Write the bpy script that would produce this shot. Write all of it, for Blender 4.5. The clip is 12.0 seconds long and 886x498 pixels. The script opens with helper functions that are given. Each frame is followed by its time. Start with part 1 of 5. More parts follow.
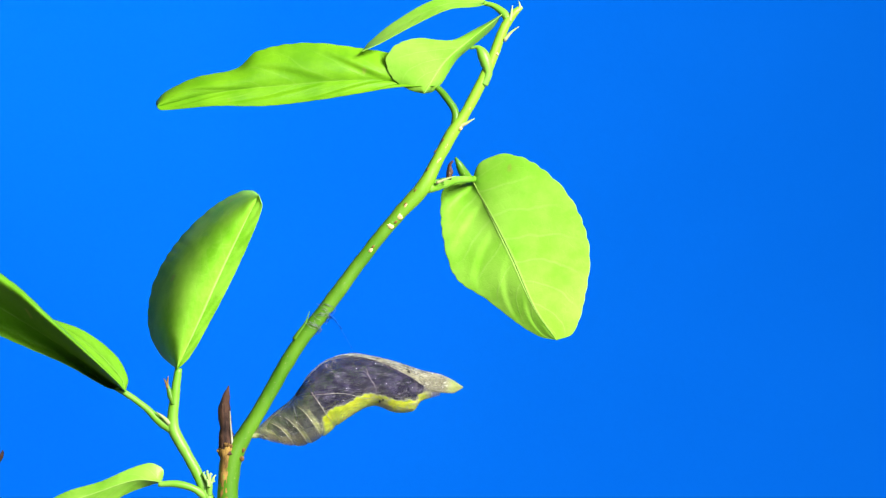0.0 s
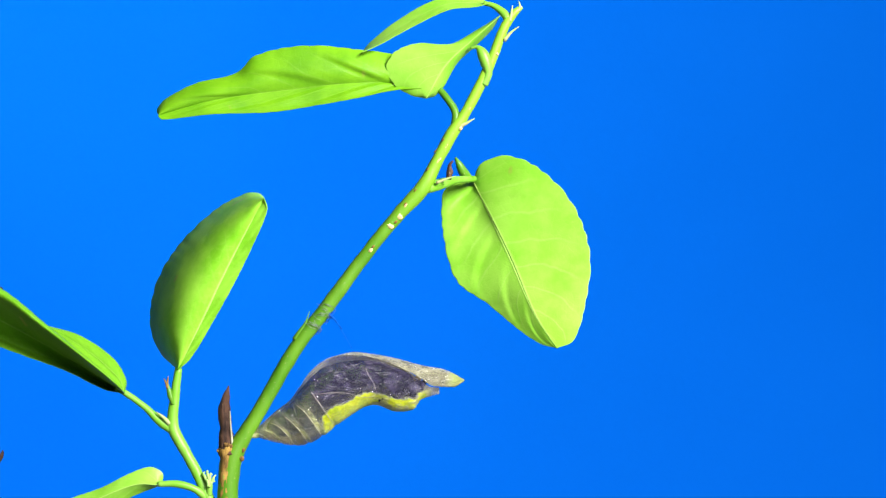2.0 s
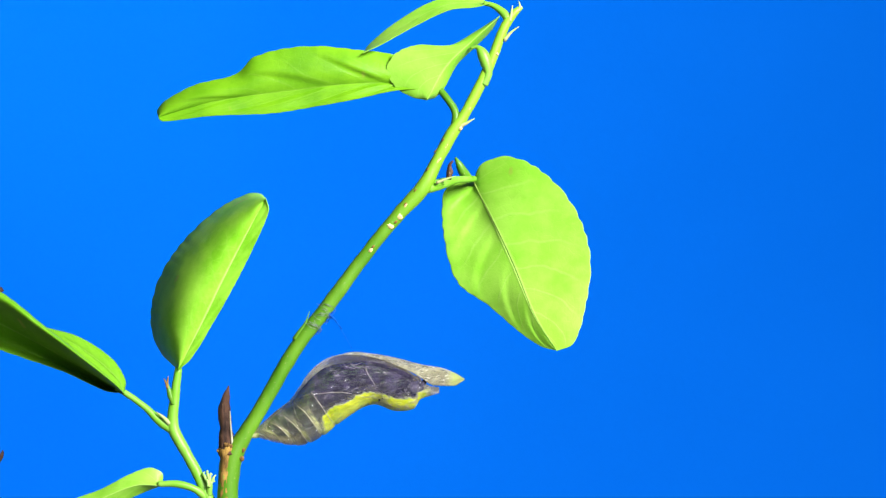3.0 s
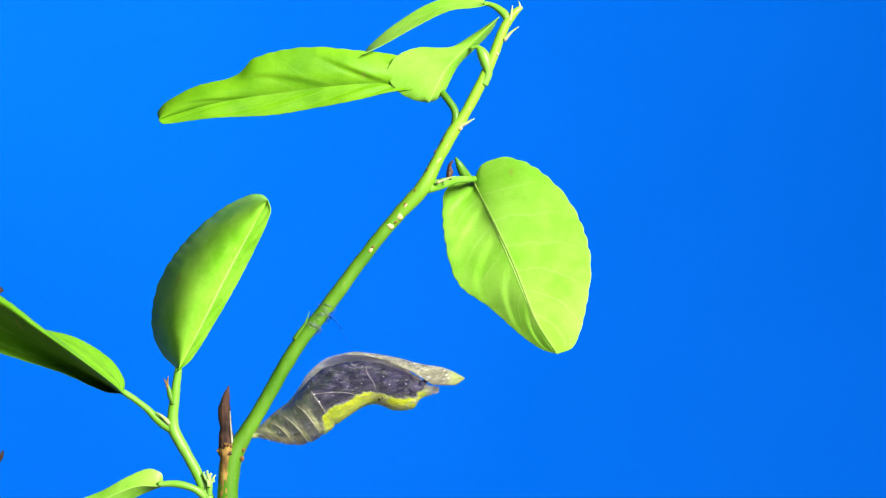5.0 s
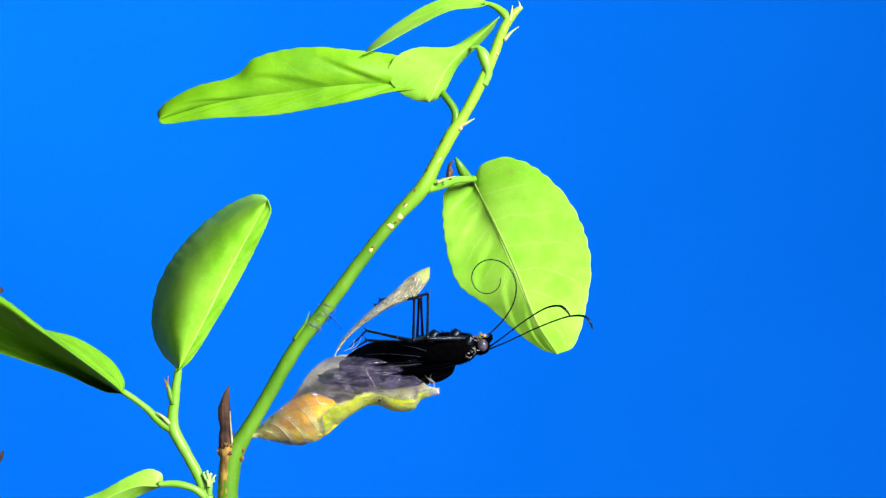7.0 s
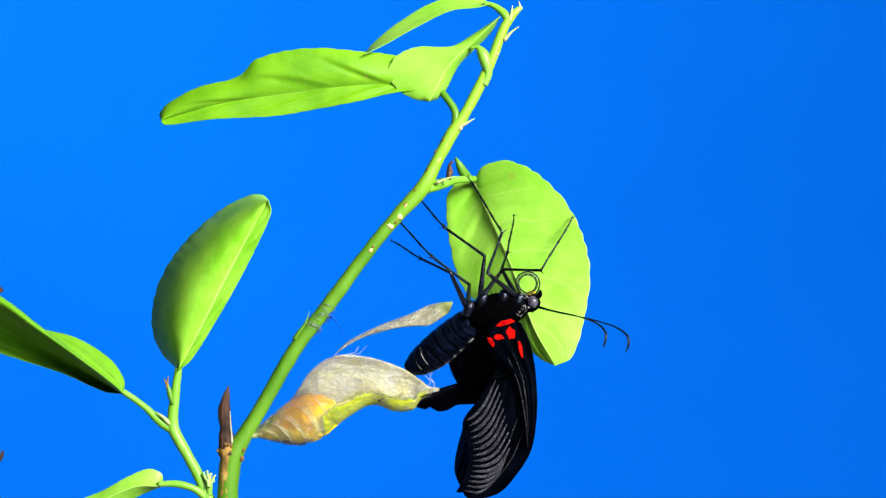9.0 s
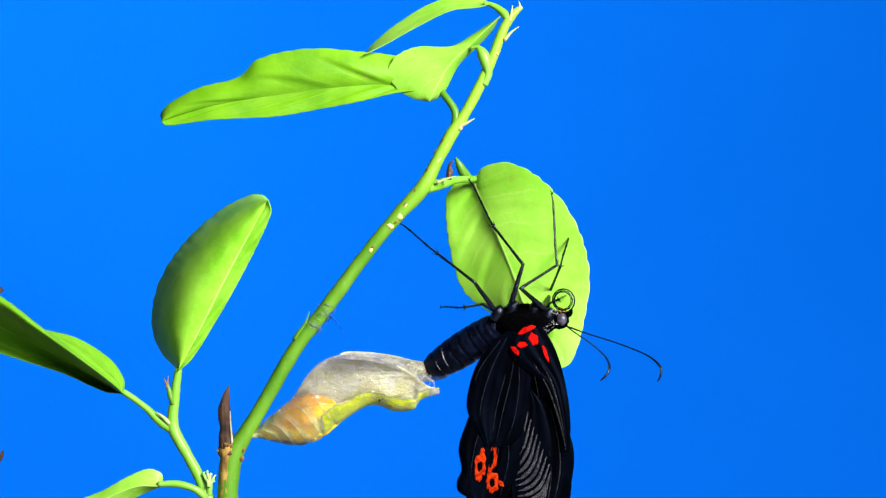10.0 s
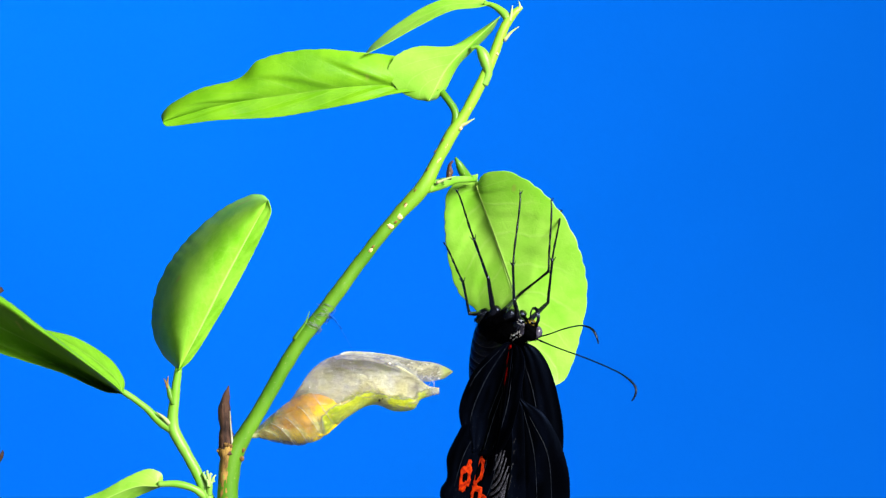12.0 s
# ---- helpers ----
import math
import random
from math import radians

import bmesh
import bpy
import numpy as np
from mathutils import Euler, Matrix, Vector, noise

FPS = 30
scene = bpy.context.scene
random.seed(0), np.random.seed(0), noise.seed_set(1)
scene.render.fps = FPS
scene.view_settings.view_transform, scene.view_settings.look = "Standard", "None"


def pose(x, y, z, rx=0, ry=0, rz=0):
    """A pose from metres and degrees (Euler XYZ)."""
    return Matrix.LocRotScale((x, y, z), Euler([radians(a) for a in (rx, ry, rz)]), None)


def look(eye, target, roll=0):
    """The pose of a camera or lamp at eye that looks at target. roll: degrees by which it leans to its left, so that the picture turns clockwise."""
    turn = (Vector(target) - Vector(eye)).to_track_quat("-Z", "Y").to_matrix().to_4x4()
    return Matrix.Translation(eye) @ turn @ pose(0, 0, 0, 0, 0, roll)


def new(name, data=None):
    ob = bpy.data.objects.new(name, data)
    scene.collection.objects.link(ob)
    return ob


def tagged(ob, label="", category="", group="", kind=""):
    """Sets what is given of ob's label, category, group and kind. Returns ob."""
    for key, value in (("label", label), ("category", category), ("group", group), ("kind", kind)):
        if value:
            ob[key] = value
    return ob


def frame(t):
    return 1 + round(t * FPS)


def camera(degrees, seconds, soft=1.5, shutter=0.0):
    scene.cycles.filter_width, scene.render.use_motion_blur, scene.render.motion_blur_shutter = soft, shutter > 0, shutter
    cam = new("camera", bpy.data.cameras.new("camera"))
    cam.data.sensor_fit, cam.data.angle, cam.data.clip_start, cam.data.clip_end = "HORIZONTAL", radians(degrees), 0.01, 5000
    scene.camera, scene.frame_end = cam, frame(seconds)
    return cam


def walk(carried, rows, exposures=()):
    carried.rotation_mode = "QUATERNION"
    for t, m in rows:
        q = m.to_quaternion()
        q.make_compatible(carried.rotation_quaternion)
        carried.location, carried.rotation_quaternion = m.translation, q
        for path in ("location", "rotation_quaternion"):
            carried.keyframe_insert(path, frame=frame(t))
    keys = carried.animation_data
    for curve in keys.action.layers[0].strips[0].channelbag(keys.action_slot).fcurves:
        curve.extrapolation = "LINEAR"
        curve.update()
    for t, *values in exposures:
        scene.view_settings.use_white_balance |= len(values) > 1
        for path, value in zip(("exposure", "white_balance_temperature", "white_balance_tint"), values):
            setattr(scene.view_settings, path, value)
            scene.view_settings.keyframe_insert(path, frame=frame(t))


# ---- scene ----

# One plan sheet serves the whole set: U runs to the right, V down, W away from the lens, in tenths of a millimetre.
U = 1e-4
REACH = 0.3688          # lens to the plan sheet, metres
EYE_Z = 0.17            # height of the lens over the table top


def at(u, v, w=0.0):
    k = (REACH + w * U) / REACH
    return Vector(((u - 784) * U * k, w * U, EYE_Z + (441 - v) * U * k))


# ---- camera ----
cam = camera(24, 12.0, soft=1.3)
STAND = look((0, -REACH, EYE_Z), (0, 0, EYE_Z))
walk(cam, [(0.0, STAND), (12.0, STAND)], exposures=[(0.0, 0.0), (12.0, 0.0)])

# ---- light: studio lamps out of view, in a dim room ----
world = bpy.data.worlds.new("room_air")
world.use_nodes = True
world.node_tree.nodes["Background"].inputs[0].default_value = (0.75, 0.85, 1.0, 1)
world.node_tree.nodes["Background"].inputs[1].default_value = 0.06
scene.world = world


def area_lamp(name, eye, target, size, watts, colour, cone=180):
    data = bpy.data.lights.new(name, "AREA")
    data.shape, data.size, data.energy, data.color, data.spread = "DISK", size, watts, colour, radians(cone)
    ob = new(name, data)
    ob.matrix_world = look(eye, target)
    return ob


area_lamp("key_lamp", (0.34, -0.42, 0.42), (0, 0, 0.18), 0.22, 14.2, (1.0, 0.98, 0.95))
area_lamp("front_lamp", (0.12, -0.5, 0.4), (0, 0, 0.17), 0.16, 1.4, (1.0, 0.98, 0.95))
area_lamp("backdrop_lamp", (-0.3, 0.02, 0.5), (-0.12, 0.44, 0.2), 0.15, 1.23, (1.0, 1.0, 1.0), 80)


# ---- materials ----
class Mat:
    """A small node-tree writer."""

    def __init__(self, name):
        self.m = bpy.data.materials.new(name)
        self.m.use_nodes = True
        self.t = self.m.node_tree
        self.t.nodes.clear()
        self.out = self.n("ShaderNodeOutputMaterial")

    def n(self, kind, **values):
        node = self.t.nodes.new(kind)
        for key, value in values.items():
            setattr(node, key, value)
        return node

    def put(self, socket, value):
        if hasattr(value, "is_output"):
            self.t.links.new(value, socket)
        else:
            socket.default_value = value

    def coords(self, which="Object"):
        return self.n("ShaderNodeTexCoord").outputs[which]

    def noise(self, vec, scale, detail=3.0, rough=0.55):
        node = self.n("ShaderNodeTexNoise")
        self.put(node.inputs["Vector"], vec)
        node.inputs["Scale"].default_value = scale
        node.inputs["Detail"].default_value = detail
        node.inputs["Roughness"].default_value = rough
        return node.outputs["Fac"]

    def cells(self, vec, scale):
        node = self.n("ShaderNodeTexVoronoi", feature="DISTANCE_TO_EDGE")
        self.put(node.inputs["Vector"], vec)
        node.inputs["Scale"].default_value = scale
        return node.outputs["Distance"]

    def math(self, op, a, b=0.0, c=0.0):
        node = self.n("ShaderNodeMath", operation=op)
        for socket, value in zip(node.inputs, (a, b, c)):
            self.put(socket, value)
        return node.outputs[0]

    def step(self, value, low, high, a=0.0, b=1.0):
        node = self.n("ShaderNodeMapRange", interpolation_type="SMOOTHSTEP")
        for socket, v in zip(node.inputs, (value, low, high, a, b)):
            self.put(socket, v)
        return node.outputs[0]

    def mix(self, fac, a, b):
        node = self.n("ShaderNodeMix", data_type="RGBA")
        self.put(node.inputs[0], fac)
        for socket, v in ((node.inputs[6], a), (node.inputs[7], b)):
            self.put(socket, v if hasattr(v, "is_output") else (*v, 1))
        return node.outputs[2]

    def split(self, vec):
        node = self.n("ShaderNodeSeparateXYZ")
        self.put(node.inputs[0], vec)
        return node.outputs

    def scaled(self, vec, s):
        node = self.n("ShaderNodeMapping")
        self.put(node.inputs["Vector"], vec)
        node.inputs["Scale"].default_value = s
        return node.outputs[0]

    def bump(self, height, strength, distance=0.0002):
        node = self.n("ShaderNodeBump")
        node.inputs["Strength"].default_value = strength
        node.inputs["Distance"].default_value = distance
        self.put(node.inputs["Height"], height)
        return node.outputs[0]

    def skin(self, colour, rough=0.5, normal=None, spec=0.5, metal=0.0, sheen=0.0):
        node = self.n("ShaderNodeBsdfPrincipled")
        self.put(node.inputs["Base Color"], colour if hasattr(colour, "is_output") else (*colour, 1))
        self.put(node.inputs["Roughness"], rough)
        self.put(node.inputs["Specular IOR Level"], spec)
        node.inputs["Metallic"].default_value = metal
        node.inputs["Sheen Weight"].default_value = sheen
        if normal is not None:
            self.put(node.inputs["Normal"], normal)
        return node.outputs[0]

    def blend(self, fac, a, b):
        node = self.n("ShaderNodeMixShader")
        self.put(node.inputs[0], fac)
        self.put(node.inputs[1], a)
        self.put(node.inputs[2], b)
        return node.outputs[0]

    def end(self, shader):
        self.t.links.new(shader, self.out.inputs[0])
        return self.m


def leaf_material(name, young, old, pale, glow, rough=0.42, spec=0.35, veins=0.1, midrib=0.36, net=0.03):
    k = Mat(name)
    pos, uv = k.coords(), k.coords("UV")
    s, q, _ = k.split(uv)
    side = k.math("ABSOLUTE", q)
    warp = k.noise(pos, 70, 3)
    mottled = k.step(k.noise(pos, 110, 5, 0.62), 0.35, 0.7)
    fine = k.noise(pos, 2600, 3)
    colour = k.mix(mottled, young, old)
    # uneven lateral veins run forward from the midrib, a fine net between them
    wave = k.math("SINE", k.math("MULTIPLY", k.math("SUBTRACT", k.math("ADD", s, k.math("MULTIPLY", warp, 0.16)), k.math("MULTIPLY", side, 0.26)), 47.0))
    vein = k.math("MULTIPLY", k.step(wave, 0.93, 1.0), k.step(side, 1.0, 0.5, 0.0, veins))
    net_edge = k.cells(pos, 640)
    mesh = k.math("MULTIPLY", k.step(net_edge, 0.09, 0.0), k.step(k.noise(pos, 300, 2), 0.35, 0.6, 0.2, 1.0))
    rib = k.step(side, 0.045, 0.012, 0.0, midrib)
    colour = k.mix(k.math("MULTIPLY", mesh, net), colour, pale)
    colour = k.mix(vein, colour, pale)
    colour = k.mix(rib, colour, pale)
    colour = k.mix(k.step(fine, 0.6, 0.75, 0.0, 0.25), colour, old)
    spot = k.step(k.noise(pos, 210, 1), 0.73, 0.77, 0.0, 0.5)
    colour = k.mix(spot, colour, (0.3, 0.3, 0.06))
    height = k.math("ADD", k.math("MULTIPLY", vein, 0.6), k.math("ADD", k.math("MULTIPLY", rib, 0.8), k.math("ADD", k.math("MULTIPLY", fine, 0.25), k.math("MULTIPLY", k.math("MULTIPLY", mesh, -0.7), net * 4))))
    normal = k.bump(height, 0.4, 0.0003)
    face = k.skin(colour, rough, normal, spec)
    through_light = k.n("ShaderNodeBsdfTranslucent")
    k.put(through_light.inputs[0], k.mix(0.45, colour, (0.22, 0.5, 0.01)))
    return k.end(k.blend(glow, face, through_light.outputs[0]))


def twig_material(name, green, grey, specks, young=None):
    k = Mat(name)
    pos = k.coords()
    a = k.noise(k.scaled(pos, (1, 1, 0.35)), 260, 4)
    colour = k.mix(k.step(a, 0.35, 0.7), green, grey)
    if young:
        colour = k.mix(k.step(k.split(pos)[2], 0.165, 0.192, 0.0, 0.85), colour, young)
    speck = k.step(k.noise(pos, 2700, 2), 0.66, 0.74, 0.0, specks)
    colour = k.mix(speck, colour, (0.5, 0.5, 0.3))
    return k.end(k.skin(colour, 0.45, k.bump(k.noise(k.scaled(pos, (1, 1, 0.3)), 900, 3), 0.35, 0.0002), 0.4))


def plain_material(name, a, b, scale, rough=0.5, bump=0.3, spec=0.4, sheen=0.0, metal=0.0, tint=(1.0, 1.0, 1.0)):
    k = Mat(name)
    pos = k.coords()
    n = k.noise(pos, scale, 4)
    fine = k.noise(pos, scale * 6, 2)
    skin = k.skin(k.mix(k.step(n, 0.35, 0.68), a, b), rough, k.bump(k.math("ADD", n, fine), bump, 0.00015), spec, metal, sheen)
    skin.node.inputs["Specular Tint"].default_value = (*tint, 1)
    return k.end(skin)


def streaked_material(name, dark, mid, pale):
    """Dry bark, split along the grain."""
    k = Mat(name)
    pos = k.coords()
    run = k.noise(k.scaled(pos, (1, 1, 0.22)), 900, 5, 0.7)
    blot = k.noise(pos, 300, 3)
    colour = k.mix(k.step(k.math("ADD", k.math("MULTIPLY", run, 0.7), k.math("MULTIPLY", blot, 0.3)), 0.38, 0.6), dark, mid)
    colour = k.mix(k.step(run, 0.6, 0.68, 0.0, 0.8), colour, pale)
    return k.end(k.skin(colour, 0.8, k.bump(run, 0.9, 0.0004), 0.2))


def shell_material(name="pupal_skin", back_plate=False):
    """Thin horny skin: a glossy clear film with creases and silvery flecks, in part painted glints, on the near flank,
    thicker and cream-coloured on the far one; lime along the wing cases' underside, pale bands at the joints of the
    tail.
    """
    k = Mat(name)
    pos, uv = k.coords("Object"), k.coords("UV")
    s, q, _ = k.split(uv)
    x, y, z = k.split(pos)
    n = k.noise(pos, 420, 6, 0.68)
    broad = k.noise(pos, 170, 3, 0.6)
    crease = k.noise(k.scaled(pos, (0.5, 1, 1.6)), 2200, 5, 0.7)
    grain = k.noise(k.scaled(pos, (0.3, 1, 1.25)), 4200, 5, 0.8)
    wrinkle = k.noise(k.scaled(pos, (0.6, 1, 1.5)), 620, 5, 0.6)
    fold = k.step(k.noise(k.scaled(pos, (0.5, 1, 0.9)), 900, 4, 0.7), 0.46, 0.62)
    cream = k.mix(k.step(n, 0.38, 0.62), (0.95, 0.97, 0.76), (0.9, 0.93, 0.52))
    cream = k.mix(k.step(broad, 0.46, 0.62, 0.0, 0.55), cream, (0.86, 0.8, 0.26))
    tail = k.step(k.math("SUBTRACT", k.math("ADD", s, k.math("MULTIPLY", n, 0.08)), k.math("MULTIPLY", q, 0.16)), 0.28, 0.25)
    lime = k.mix(k.step(n, 0.42, 0.6), (0.74, 0.82, 0.004), (0.5, 0.64, 0.006))
    patchy = k.math("MULTIPLY", k.step(s, 0.54, 0.6), k.step(wrinkle, 0.46, 0.56, 0.0, 0.6))
    lime = k.mix(patchy, lime, k.mix(fold, (0.4, 0.36, 0.2), (0.7, 0.66, 0.4)))
    lime = k.mix(k.step(crease, 0.52, 0.64, 0.0, 0.4), lime, (0.34, 0.4, 0.01))
    colour = k.mix(tail, cream, k.mix(n, (0.26, 0.25, 0.15), (0.5, 0.46, 0.22)))
    edge = k.math("ADD", k.math("ADD", q, k.math("MULTIPLY", n, 0.34)), k.math("ADD", k.math("MULTIPLY", broad, 0.3), k.math("MULTIPLY", grain, 0.08)))
    belly = k.math("MULTIPLY", k.step(edge, 1.05, 1.1), k.math("MULTIPLY", k.step(k.math("ADD", s, k.math("MULTIPLY", broad, 0.1)), 0.37, 0.4), k.step(s, 0.88, 0.82)))
    colour = k.mix(belly, colour, lime)
    tip = k.step(k.math("ADD", s, k.math("MULTIPLY", n, 0.08)), 0.94, 1.0)
    colour = k.mix(tip, colour, (0.4, 0.46, 0.14))
    colour = k.mix(k.step(crease, 0.62, 0.72, 0.0, 0.25), colour, (0.12, 0.09, 0.05))
    # joints of the tail, as in its form
    lean = k.math("SUBTRACT", k.math("MULTIPLY", s, 372.0), k.math("MULTIPLY", q, 60.0))
    ring = k.math("ABSOLUTE", k.math("SUBTRACT", k.math("FRACT", k.math("DIVIDE", k.math("ADD", lean, 21.0), 24.0)), 0.62))
    band = k.math("MULTIPLY", k.math("MULTIPLY", k.step(ring, 0.3, 0.1), tail), k.math("MULTIPLY", k.step(q, 0.25, 0.7, 0.25, 1.0), k.step(n, 0.36, 0.56, 0.3, 1.0)))
    end = k.math("MULTIPLY", k.step(k.math("ADD", s, k.math("MULTIPLY", n, 0.16)), 0.26, 0.16), k.step(k.noise(pos, 520, 4, 0.6), 0.46, 0.56))
    height = k.math("ADD", k.math("MULTIPLY", wrinkle, 1.4), k.math("ADD", k.math("MULTIPLY", crease, 0.6), k.math("ADD", n, k.math("MULTIPLY", grain, 0.5))))
    normal = k.bump(height, 1.0, 0.0007)
    # pale flecks of the skin, with sparkle put into their colour as well
    fleck = k.math("MULTIPLY", k.step(grain, 0.55, 0.62), k.step(wrinkle, 0.4, 0.58, 0.15, 1.0))
    crack = k.math("ABSOLUTE", k.math("SUBTRACT", k.noise(k.scaled(pos, (0.7, 1, 1)), 800, 4, 0.65), 0.5))
    crack = k.math("MULTIPLY", k.step(crack, 0.012, 0.004), k.step(broad, 0.5, 0.6))
    fleck = k.math("MULTIPLY", fleck, k.step(tail, 0.0, 1.0, 1.0, 0.3))
    film = k.math("MULTIPLY", k.math("SUBTRACT", 1.0, k.math("MAXIMUM", belly, tip)), k.step(y, 0.0006, -0.0006))
    stain = k.mix(fold, (0.12, 0.09, 0.36), (0.34, 0.28, 0.6)) if not back_plate else k.mix(fold, (0.36, 0.34, 0.23), (0.56, 0.54, 0.36))
    stain = k.mix(tail, stain, k.mix(n, (0.36, 0.4, 0.46), (0.55, 0.57, 0.44)))
    stain = k.mix(k.math("MULTIPLY", end, 0.9), stain, (0.12, 0.13, 0.02))
    stain = k.mix(band, stain, (0.8, 0.84, 0.36))
    colour = k.mix(film, colour, k.mix(fleck, stain, (0.9, 0.9, 0.84)))
    colour = k.mix(k.math("MULTIPLY", crack, 0.7), colour, (0.24, 0.15, 0.08))
    through_light = k.n("ShaderNodeBsdfTranslucent")
    k.put(through_light.inputs[0], colour)
    skin = k.blend(k.math("ADD", 0.14, k.math("MULTIPLY", belly, 0.2)), k.skin(colour, 0.3, normal, 0.5), through_light.outputs[0])
    clear = k.n("ShaderNodeBsdfTransparent")
    k.put(clear.inputs[0], (0.97, 0.96, 0.96, 1))
    cover = k.step(y, -0.0006, 0.0012) if back_plate else k.step(y, -0.0002, 0.002)
    veil = k.math("ADD", k.math("MULTIPLY", fleck, 0.32), k.math("ADD", k.math("MULTIPLY", fold, 0.07), 0.045))
    veil = k.math("ADD", veil, 0.45) if back_plate else k.math("MINIMUM", 0.75, k.math("ADD", k.math("ADD", veil, k.math("MULTIPLY", crack, 0.3)), k.math("MULTIPLY", band, 0.3)))
    solid = k.math("MAXIMUM", k.math("MAXIMUM", cover, veil),
                   k.math("MAXIMUM", k.math("MULTIPLY", belly, 0.94), k.math("MAXIMUM", k.math("MULTIPLY", end, 0.36), k.math("MULTIPLY", tip, 0.92))))
    gloss = k.n("ShaderNodeBsdfGlossy")
    k.put(gloss.inputs["Roughness"], 0.13)
    k.put(gloss.inputs["Normal"], normal)
    sheen = k.n("ShaderNodeFresnel")
    sheen.inputs["IOR"].default_value = 1.4
    k.put(sheen.inputs["Normal"], normal)
    return k.end(k.blend(k.math("MINIMUM", k.math("MULTIPLY", sheen.outputs[0], 0.95), 0.25), k.blend(solid, clear.outputs[0], skin), gloss.outputs[0]))


def fluid_material():
    """Amber waste fluid: olive at the tail, brown and orange further up, yellow below and at its head."""
    k = Mat("amber_fluid")
    pos = k.coords()
    x, _, z = k.split(pos)
    n = k.noise(pos, 380, 4, 0.65)
    along = k.math("ADD", x, k.math("MULTIPLY", k.math("SUBTRACT", n, 0.5), 0.006))
    colour = k.mix(k.step(along, 0.0005, 0.004), (0.4, 0.27, 0.008), (0.56, 0.25, 0.003))
    colour = k.mix(k.step(along, 0.005, 0.0095), colour, (0.82, 0.42, 0.002))
    colour = k.mix(k.step(along, 0.0095, 0.012), colour, (0.92, 0.74, 0.002))
    colour = k.mix(k.step(n, 0.54, 0.66, 0.0, 0.45), colour, (0.4, 0.17, 0.01))
    low = k.math("SUBTRACT", k.math("MULTIPLY", n, 0.004), k.math("ADD", z, k.math("MULTIPLY", x, -0.1)))
    colour = k.mix(k.step(low, 0.0012, 0.0026, 0.0, 0.85), colour, (0.92, 0.7, 0.015))
    return k.end(k.skin(colour, 0.25, k.bump(n, 0.6, 0.0004), 0.2))


def wing_material():
    """Black velvet; a faint blue sheen is painted into the colour in broad streaks along the wing."""
    k = Mat("wing_scales")
    pos, uv = k.coords(), k.coords("UV")
    s, q, _ = k.split(uv)
    dust = k.noise(pos, 5200, 2, 0.7)
    big = k.noise(k.scaled(pos, (0.35, 1, 1)), 240, 3)
    # blue sheen painted in as base colour, in noise streaks
    colour = k.mix(k.step(big, 0.42, 0.68), (0.0001, 0.0001, 0.0002), (0.0005, 0.0008, 0.0022))
    colour = k.mix(k.math("MULTIPLY", k.step(dust, 0.66, 0.74), k.step(big, 0.5, 0.7, 0.0, 0.35)), colour, (0.06, 0.065, 0.08))
    pleat = k.math("SINE", k.math("ADD", k.math("MULTIPLY", q, 13.0), k.math("MULTIPLY", big, 6.0)))
    height = k.math("ADD", k.math("MULTIPLY", pleat, 0.5), k.math("ADD", dust, big))
    skin = k.skin(colour, 0.42, k.bump(height, 0.2, 0.0002), 0.03)
    skin.node.inputs["Specular Tint"].default_value = (0.3, 0.48, 1.0, 1)
    return k.end(skin)


def dust_material(name, grey, low, high):
    """Sparse pale scales over black."""
    k = Mat(name)
    pos = k.coords()
    grain = k.noise(pos, 6200, 3, 0.75)
    patch = k.step(k.noise(pos, 500, 2), 0.3, 0.55, 0.35, 1.0)
    colour = k.mix(k.math("MULTIPLY", k.step(grain, low, high), patch), (0.002, 0.002, 0.003), grey)
    return k.end(k.skin(colour, 0.6, k.bump(grain, 0.3, 0.0001), 0.1))


def backdrop_material():
    k = Mat("blue_paper")
    pos = k.coords()
    n = k.noise(pos, 9, 4)
    fine = k.noise(pos, 900, 2)
    colour = k.mix(k.step(n, 0.3, 0.7, 0.0, 0.6), (0.0006, 0.07, 0.37), (0.0009, 0.076, 0.395))
    return k.end(k.skin(colour, 0.95, k.bump(fine, 0.05, 0.0003), 0.0))


LEAF = leaf_material("citrus_leaf", (0.16, 0.39, 0.008), (0.1, 0.29, 0.004), (0.3, 0.5, 0.08), 0.25, midrib=0.14)
LEAF_YOUNG = leaf_material("young_citrus_leaf", (0.26, 0.53, 0.055), (0.175, 0.45, 0.022), (0.46, 0.64, 0.18), 0.25, veins=0.15)
LEAF_DARK = leaf_material("old_citrus_leaf", (0.11, 0.3, 0.008), (0.08, 0.24, 0.004), (0.3, 0.46, 0.12), 0.02, 0.5, 0.3, 0.04, net=0.06)
LEAF_LOBE = leaf_material("turned_citrus_leaf", (0.12, 0.31, 0.012), (0.09, 0.25, 0.006), (0.3, 0.46, 0.12), 0.05, 0.6, 0.15, 0.04, net=0.05)
LEAF_UPRIGHT = leaf_material("rolled_citrus_leaf", (0.23, 0.5, 0.04), (0.12, 0.36, 0.008), (0.45, 0.6, 0.2), 0.02, 0.55, 0.1, 0.03, net=0.04)
RIB = plain_material("leaf_rib", (0.42, 0.58, 0.13), (0.36, 0.52, 0.09), 700, 0.5, 0.2)
TWIG = twig_material("green_twig", (0.05, 0.16, 0.003), (0.085, 0.21, 0.008), 0.3, (0.2, 0.4, 0.02))
TWIG_YOUNG = twig_material("young_twig", (0.12, 0.32, 0.015), (0.17, 0.37, 0.045), 0.15)
BARK = streaked_material("dry_bark", (0.012, 0.006, 0.005), (0.07, 0.034, 0.02), (0.3, 0.23, 0.16))
